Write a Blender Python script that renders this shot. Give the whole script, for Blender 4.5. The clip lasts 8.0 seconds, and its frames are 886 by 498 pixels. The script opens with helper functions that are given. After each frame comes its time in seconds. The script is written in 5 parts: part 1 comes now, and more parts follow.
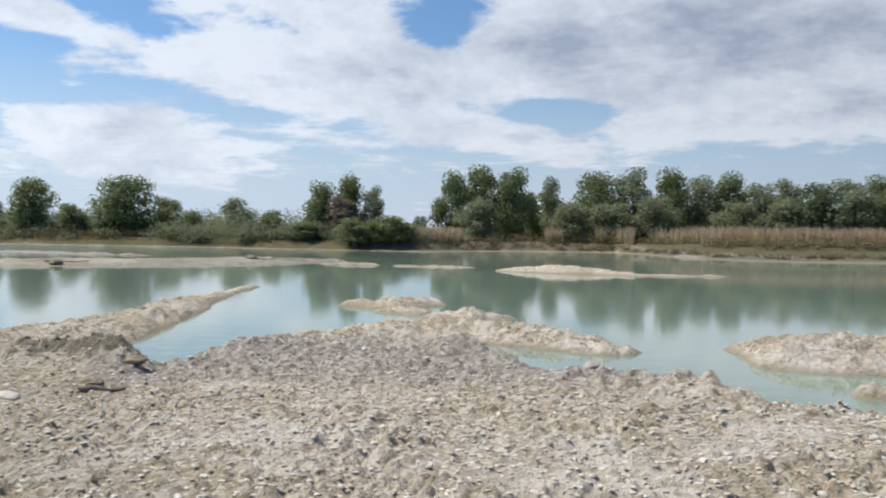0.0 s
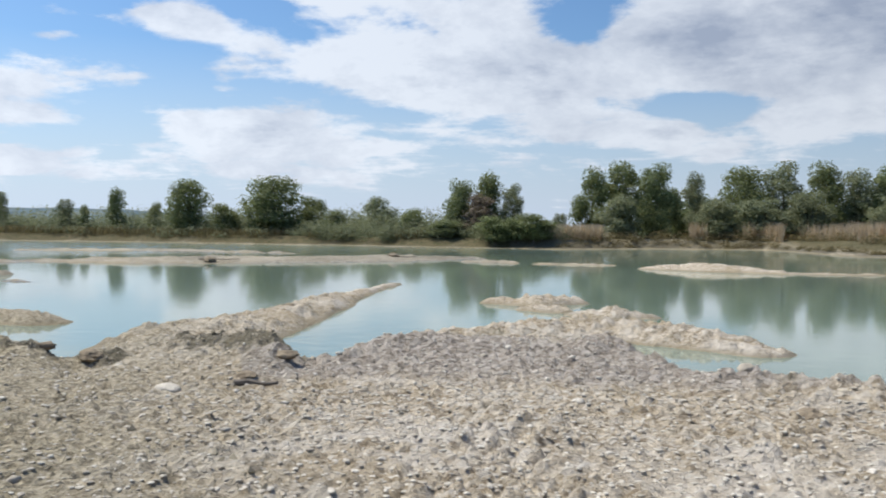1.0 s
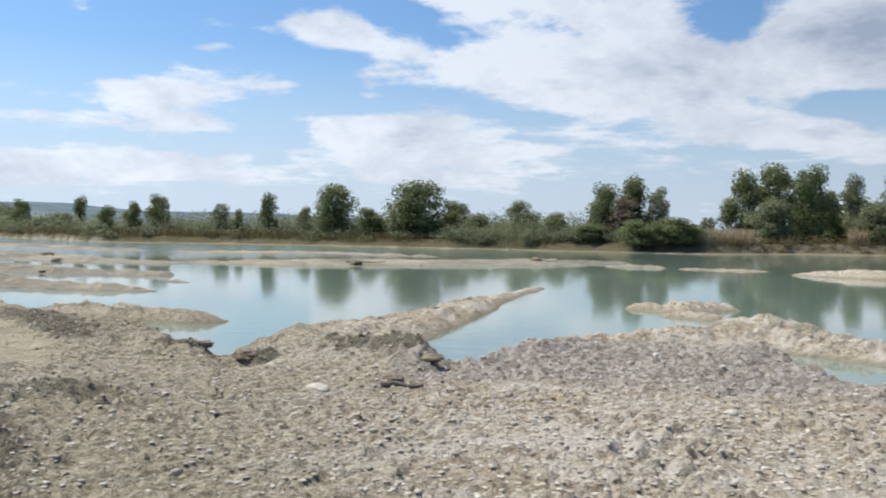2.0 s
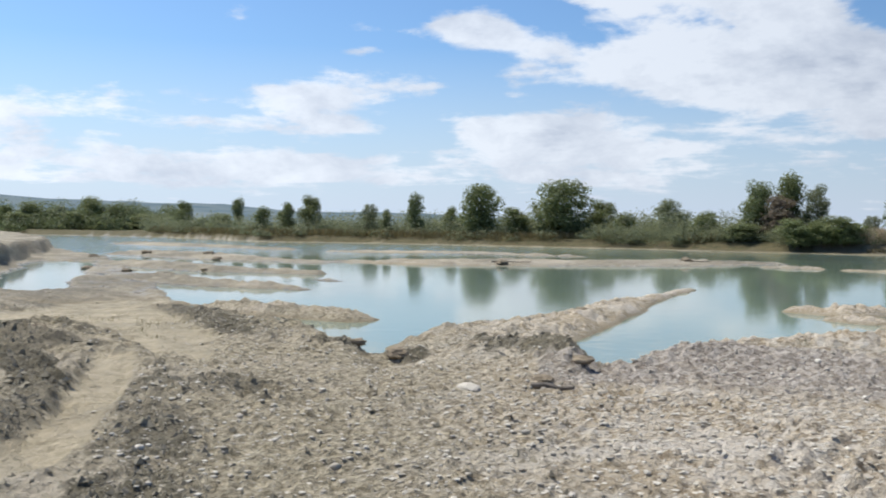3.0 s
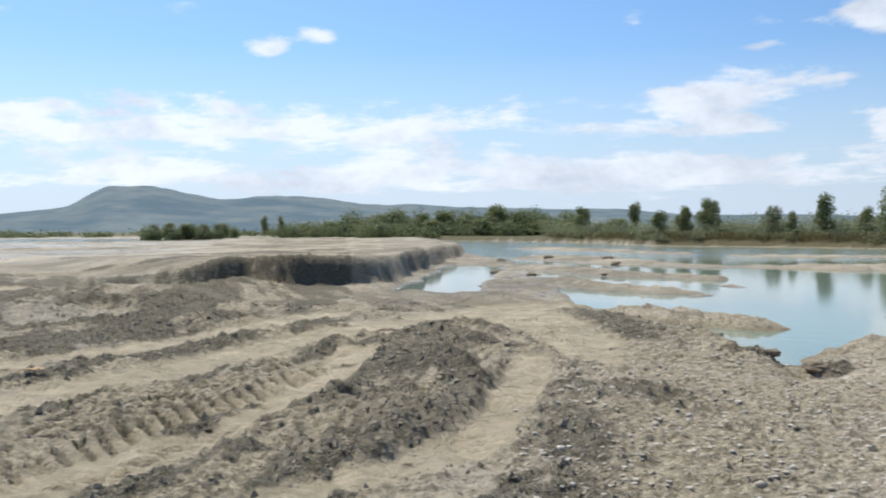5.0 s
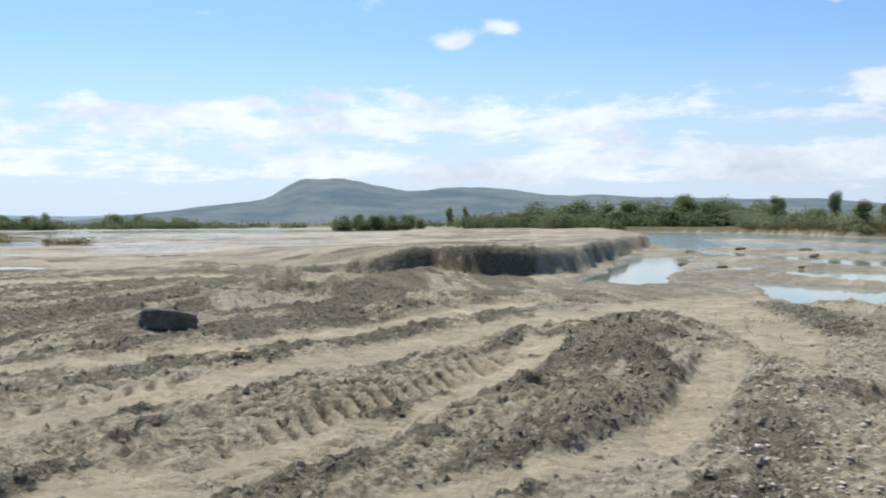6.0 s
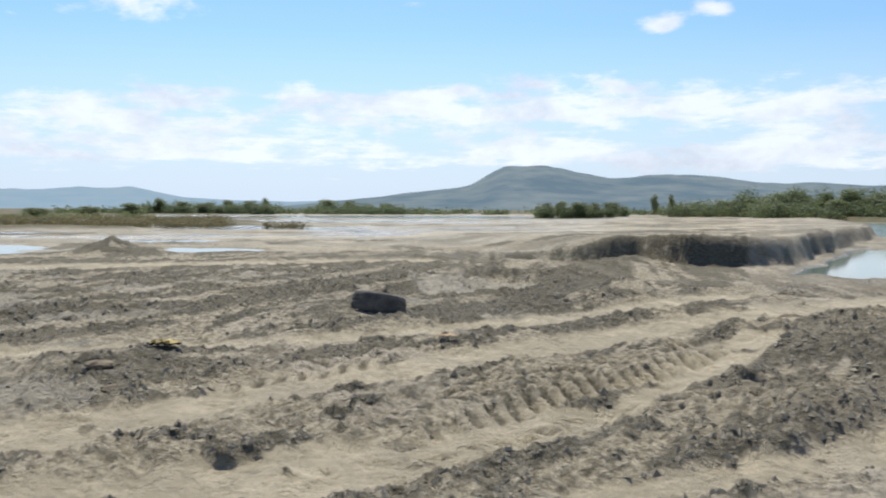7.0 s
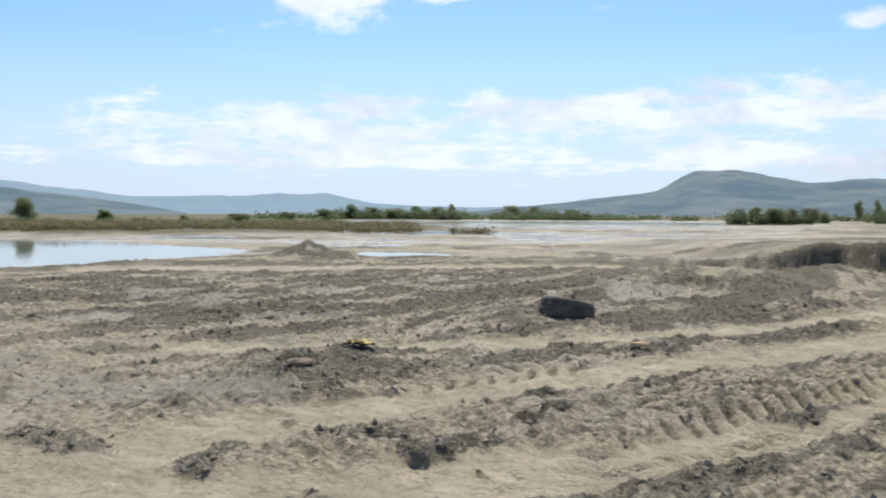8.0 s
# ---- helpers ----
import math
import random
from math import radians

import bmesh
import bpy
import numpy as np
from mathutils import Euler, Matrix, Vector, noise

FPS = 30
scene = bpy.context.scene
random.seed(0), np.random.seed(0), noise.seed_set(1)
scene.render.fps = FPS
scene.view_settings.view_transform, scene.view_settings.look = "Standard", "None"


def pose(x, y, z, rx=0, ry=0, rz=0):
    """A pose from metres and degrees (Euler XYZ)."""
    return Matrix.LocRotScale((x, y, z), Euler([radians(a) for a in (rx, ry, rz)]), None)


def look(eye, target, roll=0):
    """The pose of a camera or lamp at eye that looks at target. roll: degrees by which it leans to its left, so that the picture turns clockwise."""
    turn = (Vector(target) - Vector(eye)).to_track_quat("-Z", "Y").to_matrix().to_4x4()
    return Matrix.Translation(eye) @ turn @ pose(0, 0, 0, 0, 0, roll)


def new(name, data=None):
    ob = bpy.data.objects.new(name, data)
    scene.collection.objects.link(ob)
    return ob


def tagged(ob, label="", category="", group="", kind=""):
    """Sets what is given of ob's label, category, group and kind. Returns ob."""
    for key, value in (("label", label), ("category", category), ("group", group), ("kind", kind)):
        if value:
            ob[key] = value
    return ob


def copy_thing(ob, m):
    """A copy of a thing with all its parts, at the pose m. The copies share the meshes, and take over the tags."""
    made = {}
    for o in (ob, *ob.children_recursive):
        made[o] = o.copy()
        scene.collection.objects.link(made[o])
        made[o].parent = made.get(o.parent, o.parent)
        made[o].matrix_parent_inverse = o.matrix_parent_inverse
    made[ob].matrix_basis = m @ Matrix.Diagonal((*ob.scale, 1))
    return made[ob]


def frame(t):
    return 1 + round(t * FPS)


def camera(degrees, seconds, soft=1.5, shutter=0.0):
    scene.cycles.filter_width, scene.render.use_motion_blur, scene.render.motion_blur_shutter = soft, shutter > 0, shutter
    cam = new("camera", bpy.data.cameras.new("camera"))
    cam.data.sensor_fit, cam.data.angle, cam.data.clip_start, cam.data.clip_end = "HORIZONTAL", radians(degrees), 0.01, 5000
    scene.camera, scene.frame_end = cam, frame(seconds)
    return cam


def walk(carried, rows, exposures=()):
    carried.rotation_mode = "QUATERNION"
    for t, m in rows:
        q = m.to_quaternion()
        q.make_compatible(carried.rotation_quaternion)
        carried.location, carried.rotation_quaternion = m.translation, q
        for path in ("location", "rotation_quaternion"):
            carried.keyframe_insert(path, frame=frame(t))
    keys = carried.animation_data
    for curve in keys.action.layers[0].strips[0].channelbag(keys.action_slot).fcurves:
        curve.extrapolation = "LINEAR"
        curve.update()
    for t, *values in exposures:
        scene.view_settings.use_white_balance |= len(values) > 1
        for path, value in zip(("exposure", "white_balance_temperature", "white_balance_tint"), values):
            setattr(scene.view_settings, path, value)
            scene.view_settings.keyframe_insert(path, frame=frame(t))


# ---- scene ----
cam = camera(49.5, 8.0, soft=1.9, shutter=0.3)
PATH = [
    (0.0, pose(0.011, -0.095, 1.623, 88.80, -0.72, 3.62)),
    (0.5, pose(-0.018, -0.078, 1.621, 88.67, -0.42, 7.40)),
    (1.0, pose(-0.062, -0.032, 1.620, 88.59, -0.45, 11.88)),
    (1.5, pose(-0.085, 0.004, 1.621, 88.68, -0.52, 16.16)),
    (3.0, pose(-0.152, -0.045, 1.642, 88.64, -0.46, 28.95)),
    (3.5, pose(-0.184, -0.046, 1.644, 88.55, -0.28, 33.69)),
    (4.0, pose(-0.237, -0.047, 1.649, 88.68, -0.03, 39.42)),
    (4.5, pose(-0.269, -0.099, 1.656, 89.07, 0.25, 46.05)),
    (4.7, pose(-0.276, -0.118, 1.667, 89.01, 0.24, 48.59)),
    (6.0, pose(-0.303, -0.190, 1.662, 88.37, 0.34, 63.10)),
    (6.5, pose(-0.337, -0.203, 1.663, 88.02, 0.02, 68.56)),
    (7.0, pose(-0.357, -0.235, 1.663, 87.62, -0.18, 75.10)),
    (7.5, pose(-0.376, -0.272, 1.655, 87.92, -0.75, 80.64)),
    (8.0, pose(-0.410, -0.295, 1.648, 87.93, -0.25, 86.06)),
]
walk(cam, PATH)

# ---- world, sun, exposure ----
SUN_AZ, SUN_EL = 84.0, 59.0
world = bpy.data.worlds.new("sky")
scene.world = world
world.use_nodes = True
wn, wl = world.node_tree.nodes, world.node_tree.links
wn.clear()


def wmath(op, a, b=None, c=None, clamp=False):
    """A maths node of the world; the inputs are numbers or sockets."""
    n = wn.new("ShaderNodeMath")
    n.operation, n.use_clamp = op, clamp
    for i, v in enumerate((a, b, c)):
        if v is None:
            continue
        if isinstance(v, (int, float)):
            n.inputs[i].default_value = v
        else:
            wl.new(v, n.inputs[i])
    return n.outputs[0]


def build_world():
    sky = wn.new("ShaderNodeTexSky")
    sky.sky_type, sky.sun_disc = "NISHITA", False
    sky.sun_elevation, sky.sun_rotation = radians(SUN_EL), radians(-SUN_AZ)
    sky.air_density, sky.dust_density, sky.ozone_density = 1.0, 0.8, 1.6
    co = wn.new("ShaderNodeTexCoord").outputs["Generated"]
    sep = wn.new("ShaderNodeSeparateXYZ")
    wl.new(co, sep.inputs[0])
    X, Y, Z = sep.outputs
    az = wmath("MULTIPLY", wmath("ARCTAN2", wmath("MULTIPLY", X, -1.0), Y), 57.2958)
    el = wmath("MULTIPLY", wmath("ARCSINE", Z), 57.2958)
    # cloud noise on a flat layer overhead
    zz = wmath("ADD", wmath("MAXIMUM", Z, 0.0), 0.10)
    comb = wn.new("ShaderNodeCombineXYZ")
    wl.new(wmath("DIVIDE", X, zz), comb.inputs[0])
    wl.new(wmath("DIVIDE", Y, zz), comb.inputs[1])

    def cloud_noise(scale, detail, rough, seed, vec):
        n = wn.new("ShaderNodeTexNoise")
        n.noise_dimensions = "4D"
        n.inputs["W"].default_value = seed
        n.inputs["Scale"].default_value, n.inputs["Detail"].default_value, n.inputs["Roughness"].default_value = scale, detail, rough
        n.inputs["Distortion"].default_value = 0.25
        wl.new(vec, n.inputs["Vector"])
        return n.outputs["Fac"]

    tall = wn.new("ShaderNodeVectorMath")
    tall.operation = "MULTIPLY"
    tall.inputs[1].default_value = (1.0, 1.0, 1.9)
    wl.new(co, tall.inputs[0])

    big, fine, puff = cloud_noise(0.42, 3, 0.55, 3.7, comb.outputs[0]), cloud_noise(2.1, 7, 0.62, 1.3, comb.outputs[0]), cloud_noise(10.0, 9, 0.62, 6.1, tall.outputs[0])
    # cloud banks: azimuth, elevation, half width, half height, strength
    banks = CLOUD_BANKS
    dens = wmath("ADD", wmath("MULTIPLY", wmath("SUBTRACT", big, 0.5), 0.7), wmath("ADD", wmath("MULTIPLY", wmath("SUBTRACT", fine, 0.5), 2.0), wmath("MULTIPLY", wmath("SUBTRACT", puff, 0.5), 2.1)))
    for a, e, w, h, s in banks:
        u = wmath("DIVIDE", wmath("SUBTRACT", az, a), w)
        v = wmath("DIVIDE", wmath("SUBTRACT", el, e), h)
        q = wmath("ADD", wmath("MULTIPLY", u, u), wmath("MULTIPLY", v, v))
        g = wmath("POWER", 2.718, wmath("MULTIPLY", q, -1.0))
        dens = wmath("MULTIPLY_ADD", g, s, dens)
    dens = wmath("ADD", dens, CLOUD_BASE)
    cover = wn.new("ShaderNodeMapRange")
    cover.interpolation_type = "SMOOTHSTEP"
    wl.new(dens, cover.inputs["Value"])
    cover.inputs["From Min"].default_value, cover.inputs["From Max"].default_value = -0.06, 0.40
    # thick parts turn grey underneath
    shade = wn.new("ShaderNodeMapRange")
    wl.new(dens, shade.inputs["Value"])
    shade.inputs["From Min"].default_value, shade.inputs["From Max"].default_value = 0.95, 2.2
    ccol = wn.new("ShaderNodeMixRGB")
    ccol.inputs[1].default_value, ccol.inputs[2].default_value = CLOUD_LIT, CLOUD_GREY
    billow = wmath("ADD", wmath("MULTIPLY", wmath("SUBTRACT", 0.54, cloud_noise(16.0, 8, 0.65, 2.2, tall.outputs[0])), 1.5), wmath("MULTIPLY", wmath("SUBTRACT", 0.53, cloud_noise(6.0, 5, 0.6, 7.7, tall.outputs[0])), 2.2))
    wl.new(wmath("ADD", shade.outputs[0], billow, clamp=True), ccol.inputs[0])
    tint = wn.new("ShaderNodeMixRGB")
    tint.blend_type = "MULTIPLY"
    tint.inputs[0].default_value = 1.0
    tint.inputs[2].default_value = SKY_TINT
    wl.new(sky.outputs[0], tint.inputs[1])
    # milky air near the horizon
    haze = wn.new("ShaderNodeMapRange")
    wl.new(el, haze.inputs["Value"])
    haze.inputs["From Min"].default_value, haze.inputs["From Max"].default_value = 10.5, 0.5
    haze.inputs["To Min"].default_value, haze.inputs["To Max"].default_value = 0.0, 0.92
    hz = wn.new("ShaderNodeMixRGB")
    hz.inputs[2].default_value = HAZE
    wl.new(haze.outputs[0], hz.inputs[0])
    wl.new(tint.outputs[0], hz.inputs[1])
    mix = wn.new("ShaderNodeMixRGB")
    wl.new(wmath("MULTIPLY", cover.outputs[0], 0.93), mix.inputs[0])
    wl.new(hz.outputs[0], mix.inputs[1])
    wl.new(ccol.outputs[0], mix.inputs[2])
    # the sky is brighter on the sun's side
    toward = wmath("ADD", wmath("MULTIPLY", X, -math.sin(radians(SUN_AZ))), wmath("MULTIPLY", Y, math.cos(radians(SUN_AZ))))
    side = wn.new("ShaderNodeVectorMath")
    side.operation = "SCALE"
    wl.new(mix.outputs[0], side.inputs[0])
    wl.new(wmath("MULTIPLY_ADD", toward, 0.27, 0.82), side.inputs["Scale"])
    bg, out = wn.new("ShaderNodeBackground"), wn.new("ShaderNodeOutputWorld")
    bg.inputs["Strength"].default_value = SKY_STRENGTH
    wl.new(side.outputs[0], bg.inputs[0])
    wl.new(bg.outputs[0], out.inputs[0])


SKY_STRENGTH, SKY_TINT, HAZE = 0.142, (0.61, 0.80, 1.0, 1), (4.55, 5.35, 6.55, 1)
CLOUD_LIT, CLOUD_GREY, CLOUD_BASE = (6.2, 6.65, 7.35, 1), (3.0, 3.5, 4.5, 1), -0.50
CLOUD_BANKS = [
    (-14, 11.5, 15, 3.6, 2.2), (-18, 6.4, 10, 1.6, 1.0), (-3, 6.9, 3.2, 0.8, -1.2), (-1.2, 5.4, 1.6, 0.8, 0.9), (10, 9.3, 9, 3.0, 1.1), (3.4, 11.8, 2.4, 1.5, -0.9), (23.5, 12.4, 2.4, 0.9, -0.7), (14.5, 6.5, 3.2, 0.6, -0.6), (5, 7.1, 1.8, 1.2, 0.7), (27.5, 11.6, 3.0, 1.1, 0.8), (20, 9.3, 6, 1.8, 0.5), (30, 8.6, 5, 1.2, 0.4), (2, 5.0, 8, 1.3, 0.7),
    (-2, 9, 26, 7, 0.42), (23, 5.7, 6.5, 1.5, 1.0), (19, 4.5, 5, 0.8, 0.5), (38, 7.2, 4.6, 1.9, 0.85), (36, 5.6, 4, 0.6, 0.5), (18, 14, 5, 1.6, 0.9), (27, 11.5, 4, 1.0, 0.8),
]
CLOUD_BANKS += [
    (55, 5.8, 13, 1.9, 0.8), (76, 6.3, 14, 2.0, 0.85), (97, 5.2, 14, 2.0, 0.8), (50, 3.0, 30, 1.0, 0.6), (34, 3.6, 16, 1.3, 0.55), (90, 3.0, 30, 1.0, 0.5), (93.5, 12.7, 4.2, 2.0, 1.3), (85, 13.0, 3.2, 1.2, 1.1),
    (62, 10.5, 1.3, 0.7, 0.7), (59.2, 11.3, 1.1, 0.6, 0.6), (34, 10.2, 1.6, 0.35, 0.5), (30, 8.2, 1.7, 0.4, 0.5), (67, 12.7, 2.6, 0.8, 0.75), (40.6, 12.2, 1.8, 0.7, 0.8), (33.3, 11.6, 2.2, 0.6, 0.65),
]
build_world()
sun = new("sun", bpy.data.lights.new("sun", "SUN"))
sun.data.energy, sun.data.angle, sun.data.color = 4.9, radians(2.0), (1.0, 0.93, 0.79)
sa, se = radians(SUN_AZ), radians(SUN_EL)
sun.matrix_world = look((-60 * math.sin(sa) * math.cos(se), 60 * math.cos(sa) * math.cos(se), 60 * math.sin(se)), (0, 0, 0))

# ---- materials ----
WATER = -0.5


class Mat:
    """A short hand for node materials."""

    def __init__(self, name, rough=0.8):
        self.m = bpy.data.materials.new(name)
        self.m.use_nodes = True
        self.n, self.l = self.m.node_tree.nodes, self.m.node_tree.links
        self.b = self.n["Principled BSDF"]
        self.b.inputs["Roughness"].default_value = rough
        self.b.inputs["Specular IOR Level"].default_value = 0.25

    def put(self, value, socket):
        if hasattr(value, "is_linked"):
            self.l.new(value, socket)
        else:
            socket.default_value = value

    def position(self):
        return self.n.new("ShaderNodeNewGeometry").outputs["Position"]

    def attr(self, name):
        a = self.n.new("ShaderNodeAttribute")
        a.attribute_name = name
        return a.outputs["Fac"]

    def noise(self, scale, detail=4, rough=0.6, vec=None, seed=0.0):
        t = self.n.new("ShaderNodeTexNoise")
        t.noise_dimensions = "4D"
        t.inputs["W"].default_value = seed
        t.inputs["Scale"].default_value, t.inputs["Detail"].default_value, t.inputs["Roughness"].default_value = scale, detail, rough
        self.l.new(vec or self.position(), t.inputs["Vector"])
        return t.outputs["Fac"]

    def cells(self, scale, vec=None, out="Distance"):
        t = self.n.new("ShaderNodeTexVoronoi")
        t.inputs["Scale"].default_value = scale
        self.l.new(vec or self.position(), t.inputs["Vector"])
        return t.outputs[out]

    def ramp(self, fac, a, b, lo=0.0, hi=1.0):
        r = self.n.new("ShaderNodeMapRange")
        self.put(fac, r.inputs["Value"])
        for k, v in zip(("From Min", "From Max", "To Min", "To Max"), (a, b, lo, hi)):
            r.inputs[k].default_value = v
        return r.outputs[0]

    def mix(self, fac, a, b, mode="MIX"):
        x = self.n.new("ShaderNodeMixRGB")
        x.blend_type = mode
        self.put(fac, x.inputs[0])
        self.put(a, x.inputs[1])
        self.put(b, x.inputs[2])
        return x.outputs[0]

    def math(self, op, a, b=0.0):
        x = self.n.new("ShaderNodeMath")
        x.operation = op
        self.put(a, x.inputs[0])
        self.put(b, x.inputs[1])
        return x.outputs[0]

    def bump(self, height, strength=0.5, dist=0.02):
        x = self.n.new("ShaderNodeBump")
        x.inputs["Strength"].default_value, x.inputs["Distance"].default_value = strength, dist
        self.l.new(height, x.inputs["Height"])
        self.l.new(x.outputs[0], self.b.inputs["Normal"])

    def color(self, value):
        self.put(value, self.b.inputs["Base Color"])


def c(r, g, b):
    return (r, g, b, 1.0)


def ground_material():
    k = Mat("gravel_and_soil", 0.9)
    soil, track, green, churn = k.attr("soil"), k.attr("track"), k.attr("green"), k.attr("churn")
    n_big, n_mid, n_fine, n_grit = k.noise(0.35, 4), k.noise(3.0, 5, 0.65, seed=2.0), k.noise(13.0, 6, 0.72, seed=5.0), k.noise(34.0, 4, 0.7, seed=8.0)
    pebbles = k.cells(11.0, out="Color")
    peb = k.n.new("ShaderNodeSeparateColor")
    k.l.new(pebbles, peb.inputs[0])
    # gravel: sandy matrix, pale stones, grey freshly dug heaps
    gravel = k.mix(k.ramp(n_fine, 0.40, 0.60), c(0.24, 0.19, 0.132), c(0.74, 0.65, 0.515))
    gravel = k.mix(k.ramp(peb.outputs[0], 0.55, 0.95, 0.0, 0.65), gravel, c(0.78, 0.73, 0.65))
    gravel = k.mix(k.ramp(k.math("ADD", k.math("MULTIPLY", n_mid, 0.5), k.math("MULTIPLY", n_big, 0.5)), 0.46, 0.58, 0.0, 0.6), gravel, c(0.40, 0.32, 0.21))
    gravel = k.mix(k.ramp(k.noise(0.8, 4, 0.6, seed=21.0), 0.52, 0.62, 0.0, 0.65), gravel, c(0.74, 0.69, 0.62))
    fresh = k.mix(k.ramp(n_fine, 0.38, 0.62), c(0.185, 0.155, 0.13), c(0.54, 0.485, 0.42))
    fresh = k.mix(k.ramp(peb.outputs[1], 0.5, 0.95, 0.0, 0.6), fresh, c(0.68, 0.63, 0.58))
    gravel = k.mix(k.attr("heap"), gravel, fresh)
    pale = k.mix(k.ramp(n_fine, 0.40, 0.60), c(0.185, 0.160, 0.108), c(0.565, 0.50, 0.372))
    pale = k.mix(k.ramp(n_big, 0.52, 0.66, 0.0, 0.7), pale, c(0.56, 0.50, 0.41))
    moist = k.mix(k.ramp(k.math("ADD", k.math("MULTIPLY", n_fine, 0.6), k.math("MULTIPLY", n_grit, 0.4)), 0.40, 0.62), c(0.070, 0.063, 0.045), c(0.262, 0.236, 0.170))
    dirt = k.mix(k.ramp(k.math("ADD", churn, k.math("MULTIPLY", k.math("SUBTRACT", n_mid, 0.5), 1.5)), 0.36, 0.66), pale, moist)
    base = k.mix(soil, gravel, dirt)
    # smooth sandy wheel tracks
    sand = k.mix(k.ramp(k.math("ADD", k.math("MULTIPLY", n_mid, 0.5), k.math("MULTIPLY", n_fine, 0.5)), 0.43, 0.60), c(0.63, 0.55, 0.40), c(0.345, 0.296, 0.204))
    n_wide = k.noise(0.09, 5, 0.6, seed=14.0)
    base = k.mix(k.math("MULTIPLY", soil, k.ramp(n_wide, 0.52, 0.62, 0.0, 0.35)), base, c(0.52, 0.455, 0.345))
    base = k.mix(k.math("MULTIPLY", soil, k.ramp(n_wide, 0.49, 0.38, 0.0, 0.55)), base, c(0.165, 0.15, 0.115))
    base = k.mix(track, base, sand)
    # dried silt, and silt that still holds water
    silt = k.attr("silt")
    base = k.mix(k.math("MULTIPLY", silt, k.ramp(n_mid, 0.36, 0.56, 0.35, 0.95)), base, k.mix(k.ramp(n_big, 0.42, 0.58), c(0.285, 0.27, 0.23), c(0.44, 0.41, 0.345)))
    grass = k.mix(k.ramp(n_mid, 0.35, 0.65), c(0.06, 0.066, 0.028), c(0.16, 0.13, 0.07))
    base = k.mix(green, base, grass)
    # soaked rim along the water
    z = k.n.new("ShaderNodeSeparateXYZ")
    k.l.new(k.position(), z.inputs[0])
    zz = k.math("ADD", z.outputs[2], k.math("MULTIPLY", k.math("SUBTRACT", n_mid, 0.5), 0.12))
    soak = k.ramp(zz, WATER + 0.10, WATER + 0.015)
    base = k.mix(k.math("MULTIPLY", soak, 0.75), base, c(0.30, 0.25, 0.165))
    k.color(base)
    wet = k.attr("wet")
    k.put(k.ramp(k.math("ADD", wet, k.math("MULTIPLY", k.math("SUBTRACT", n_mid, 0.5), 0.8)), 0.35, 0.75, 0.9, 0.24), k.b.inputs["Roughness"])
    k.b.inputs["Specular IOR Level"].default_value = 0.35
    k.bump(k.math("ADD", k.math("ADD", n_fine, k.math("MULTIPLY", n_grit, 0.5)), k.math("MULTIPLY", n_mid, 1.6)), 1.0, 0.075)
    return k.m


def water_material(name, col, rough=0.03, wave=0.35):
    k = Mat(name, rough)
    k.b.inputs["IOR"].default_value = 1.333
    k.b.inputs["Specular IOR Level"].default_value = 0.5
    k.color(k.mix(k.ramp(k.noise(0.06, 3), 0.35, 0.65), col, tuple(v * 0.8 for v in col[:3]) + (1,)))
    sc = k.n.new("ShaderNodeMapping")
    sc.inputs["Scale"].default_value = (0.6, 1.0, 1.0)
    k.l.new(k.position(), sc.inputs["Vector"])
    ripple = k.noise(2.2, 3, 0.5, sc.outputs[0])
    calm = k.ramp(k.noise(0.05, 2, seed=9.0), 0.4, 0.62)
    far = k.n.new("ShaderNodeVectorMath")
    far.operation = "LENGTH"
    k.l.new(k.position(), far.inputs[0])
    sep = k.n.new("ShaderNodeSeparateXYZ")
    k.l.new(k.position(), sep.inputs[0])
    breeze = k.math("MULTIPLY", k.ramp(far.outputs["Value"], 62, 85, 0.0, 1.0), k.ramp(sep.outputs[0], -14, -38, 0.0, 1.0))
    k.bump(k.math("MULTIPLY", ripple, k.math("ADD", k.ramp(calm, 0, 1, 0.25, 1.0), k.math("MULTIPLY", breeze, 22.0))), wave, 0.01)
    return k.m


def plain_noise(name, a, b, scale, rough=0.8, bump=0.4, seed=0.0, spec=0.25):
    k = Mat(name, rough)
    k.b.inputs["Specular IOR Level"].default_value = spec
    k.color(k.mix(k.ramp(k.noise(scale, 5, seed=seed), 0.33, 0.67), c(*a), c(*b)))
    k.bump(k.noise(scale * 4, 4, seed=seed + 1), bump, 0.02)
    return k.m


def leaf_material(name, a, b):
    k = Mat(name, 0.65)
    info = k.n.new("ShaderNodeNewGeometry").outputs["Random Per Island"]
    rnd = k.n.new("ShaderNodeObjectInfo").outputs["Random"]
    col = k.mix(info, c(*a), c(*b))
    col = k.mix(k.ramp(rnd, 0, 1, 0.0, 0.35), col, c(a[0] * 1.25, a[1] * 1.05, a[2] * 0.9))
    k.color(col)
    k.b.inputs["Specular IOR Level"].default_value = 0.5
    thin, add = k.n.new("ShaderNodeBsdfTranslucent"), k.n.new("ShaderNodeMixShader")
    k.l.new(col, thin.inputs["Color"])
    add.inputs[0].default_value = 0.45
    k.l.new(k.b.outputs[0], add.inputs[1])
    k.l.new(thin.outputs[0], add.inputs[2])
    k.l.new(add.outputs[0], k.n["Material Output"].inputs["Surface"])
    return k.m


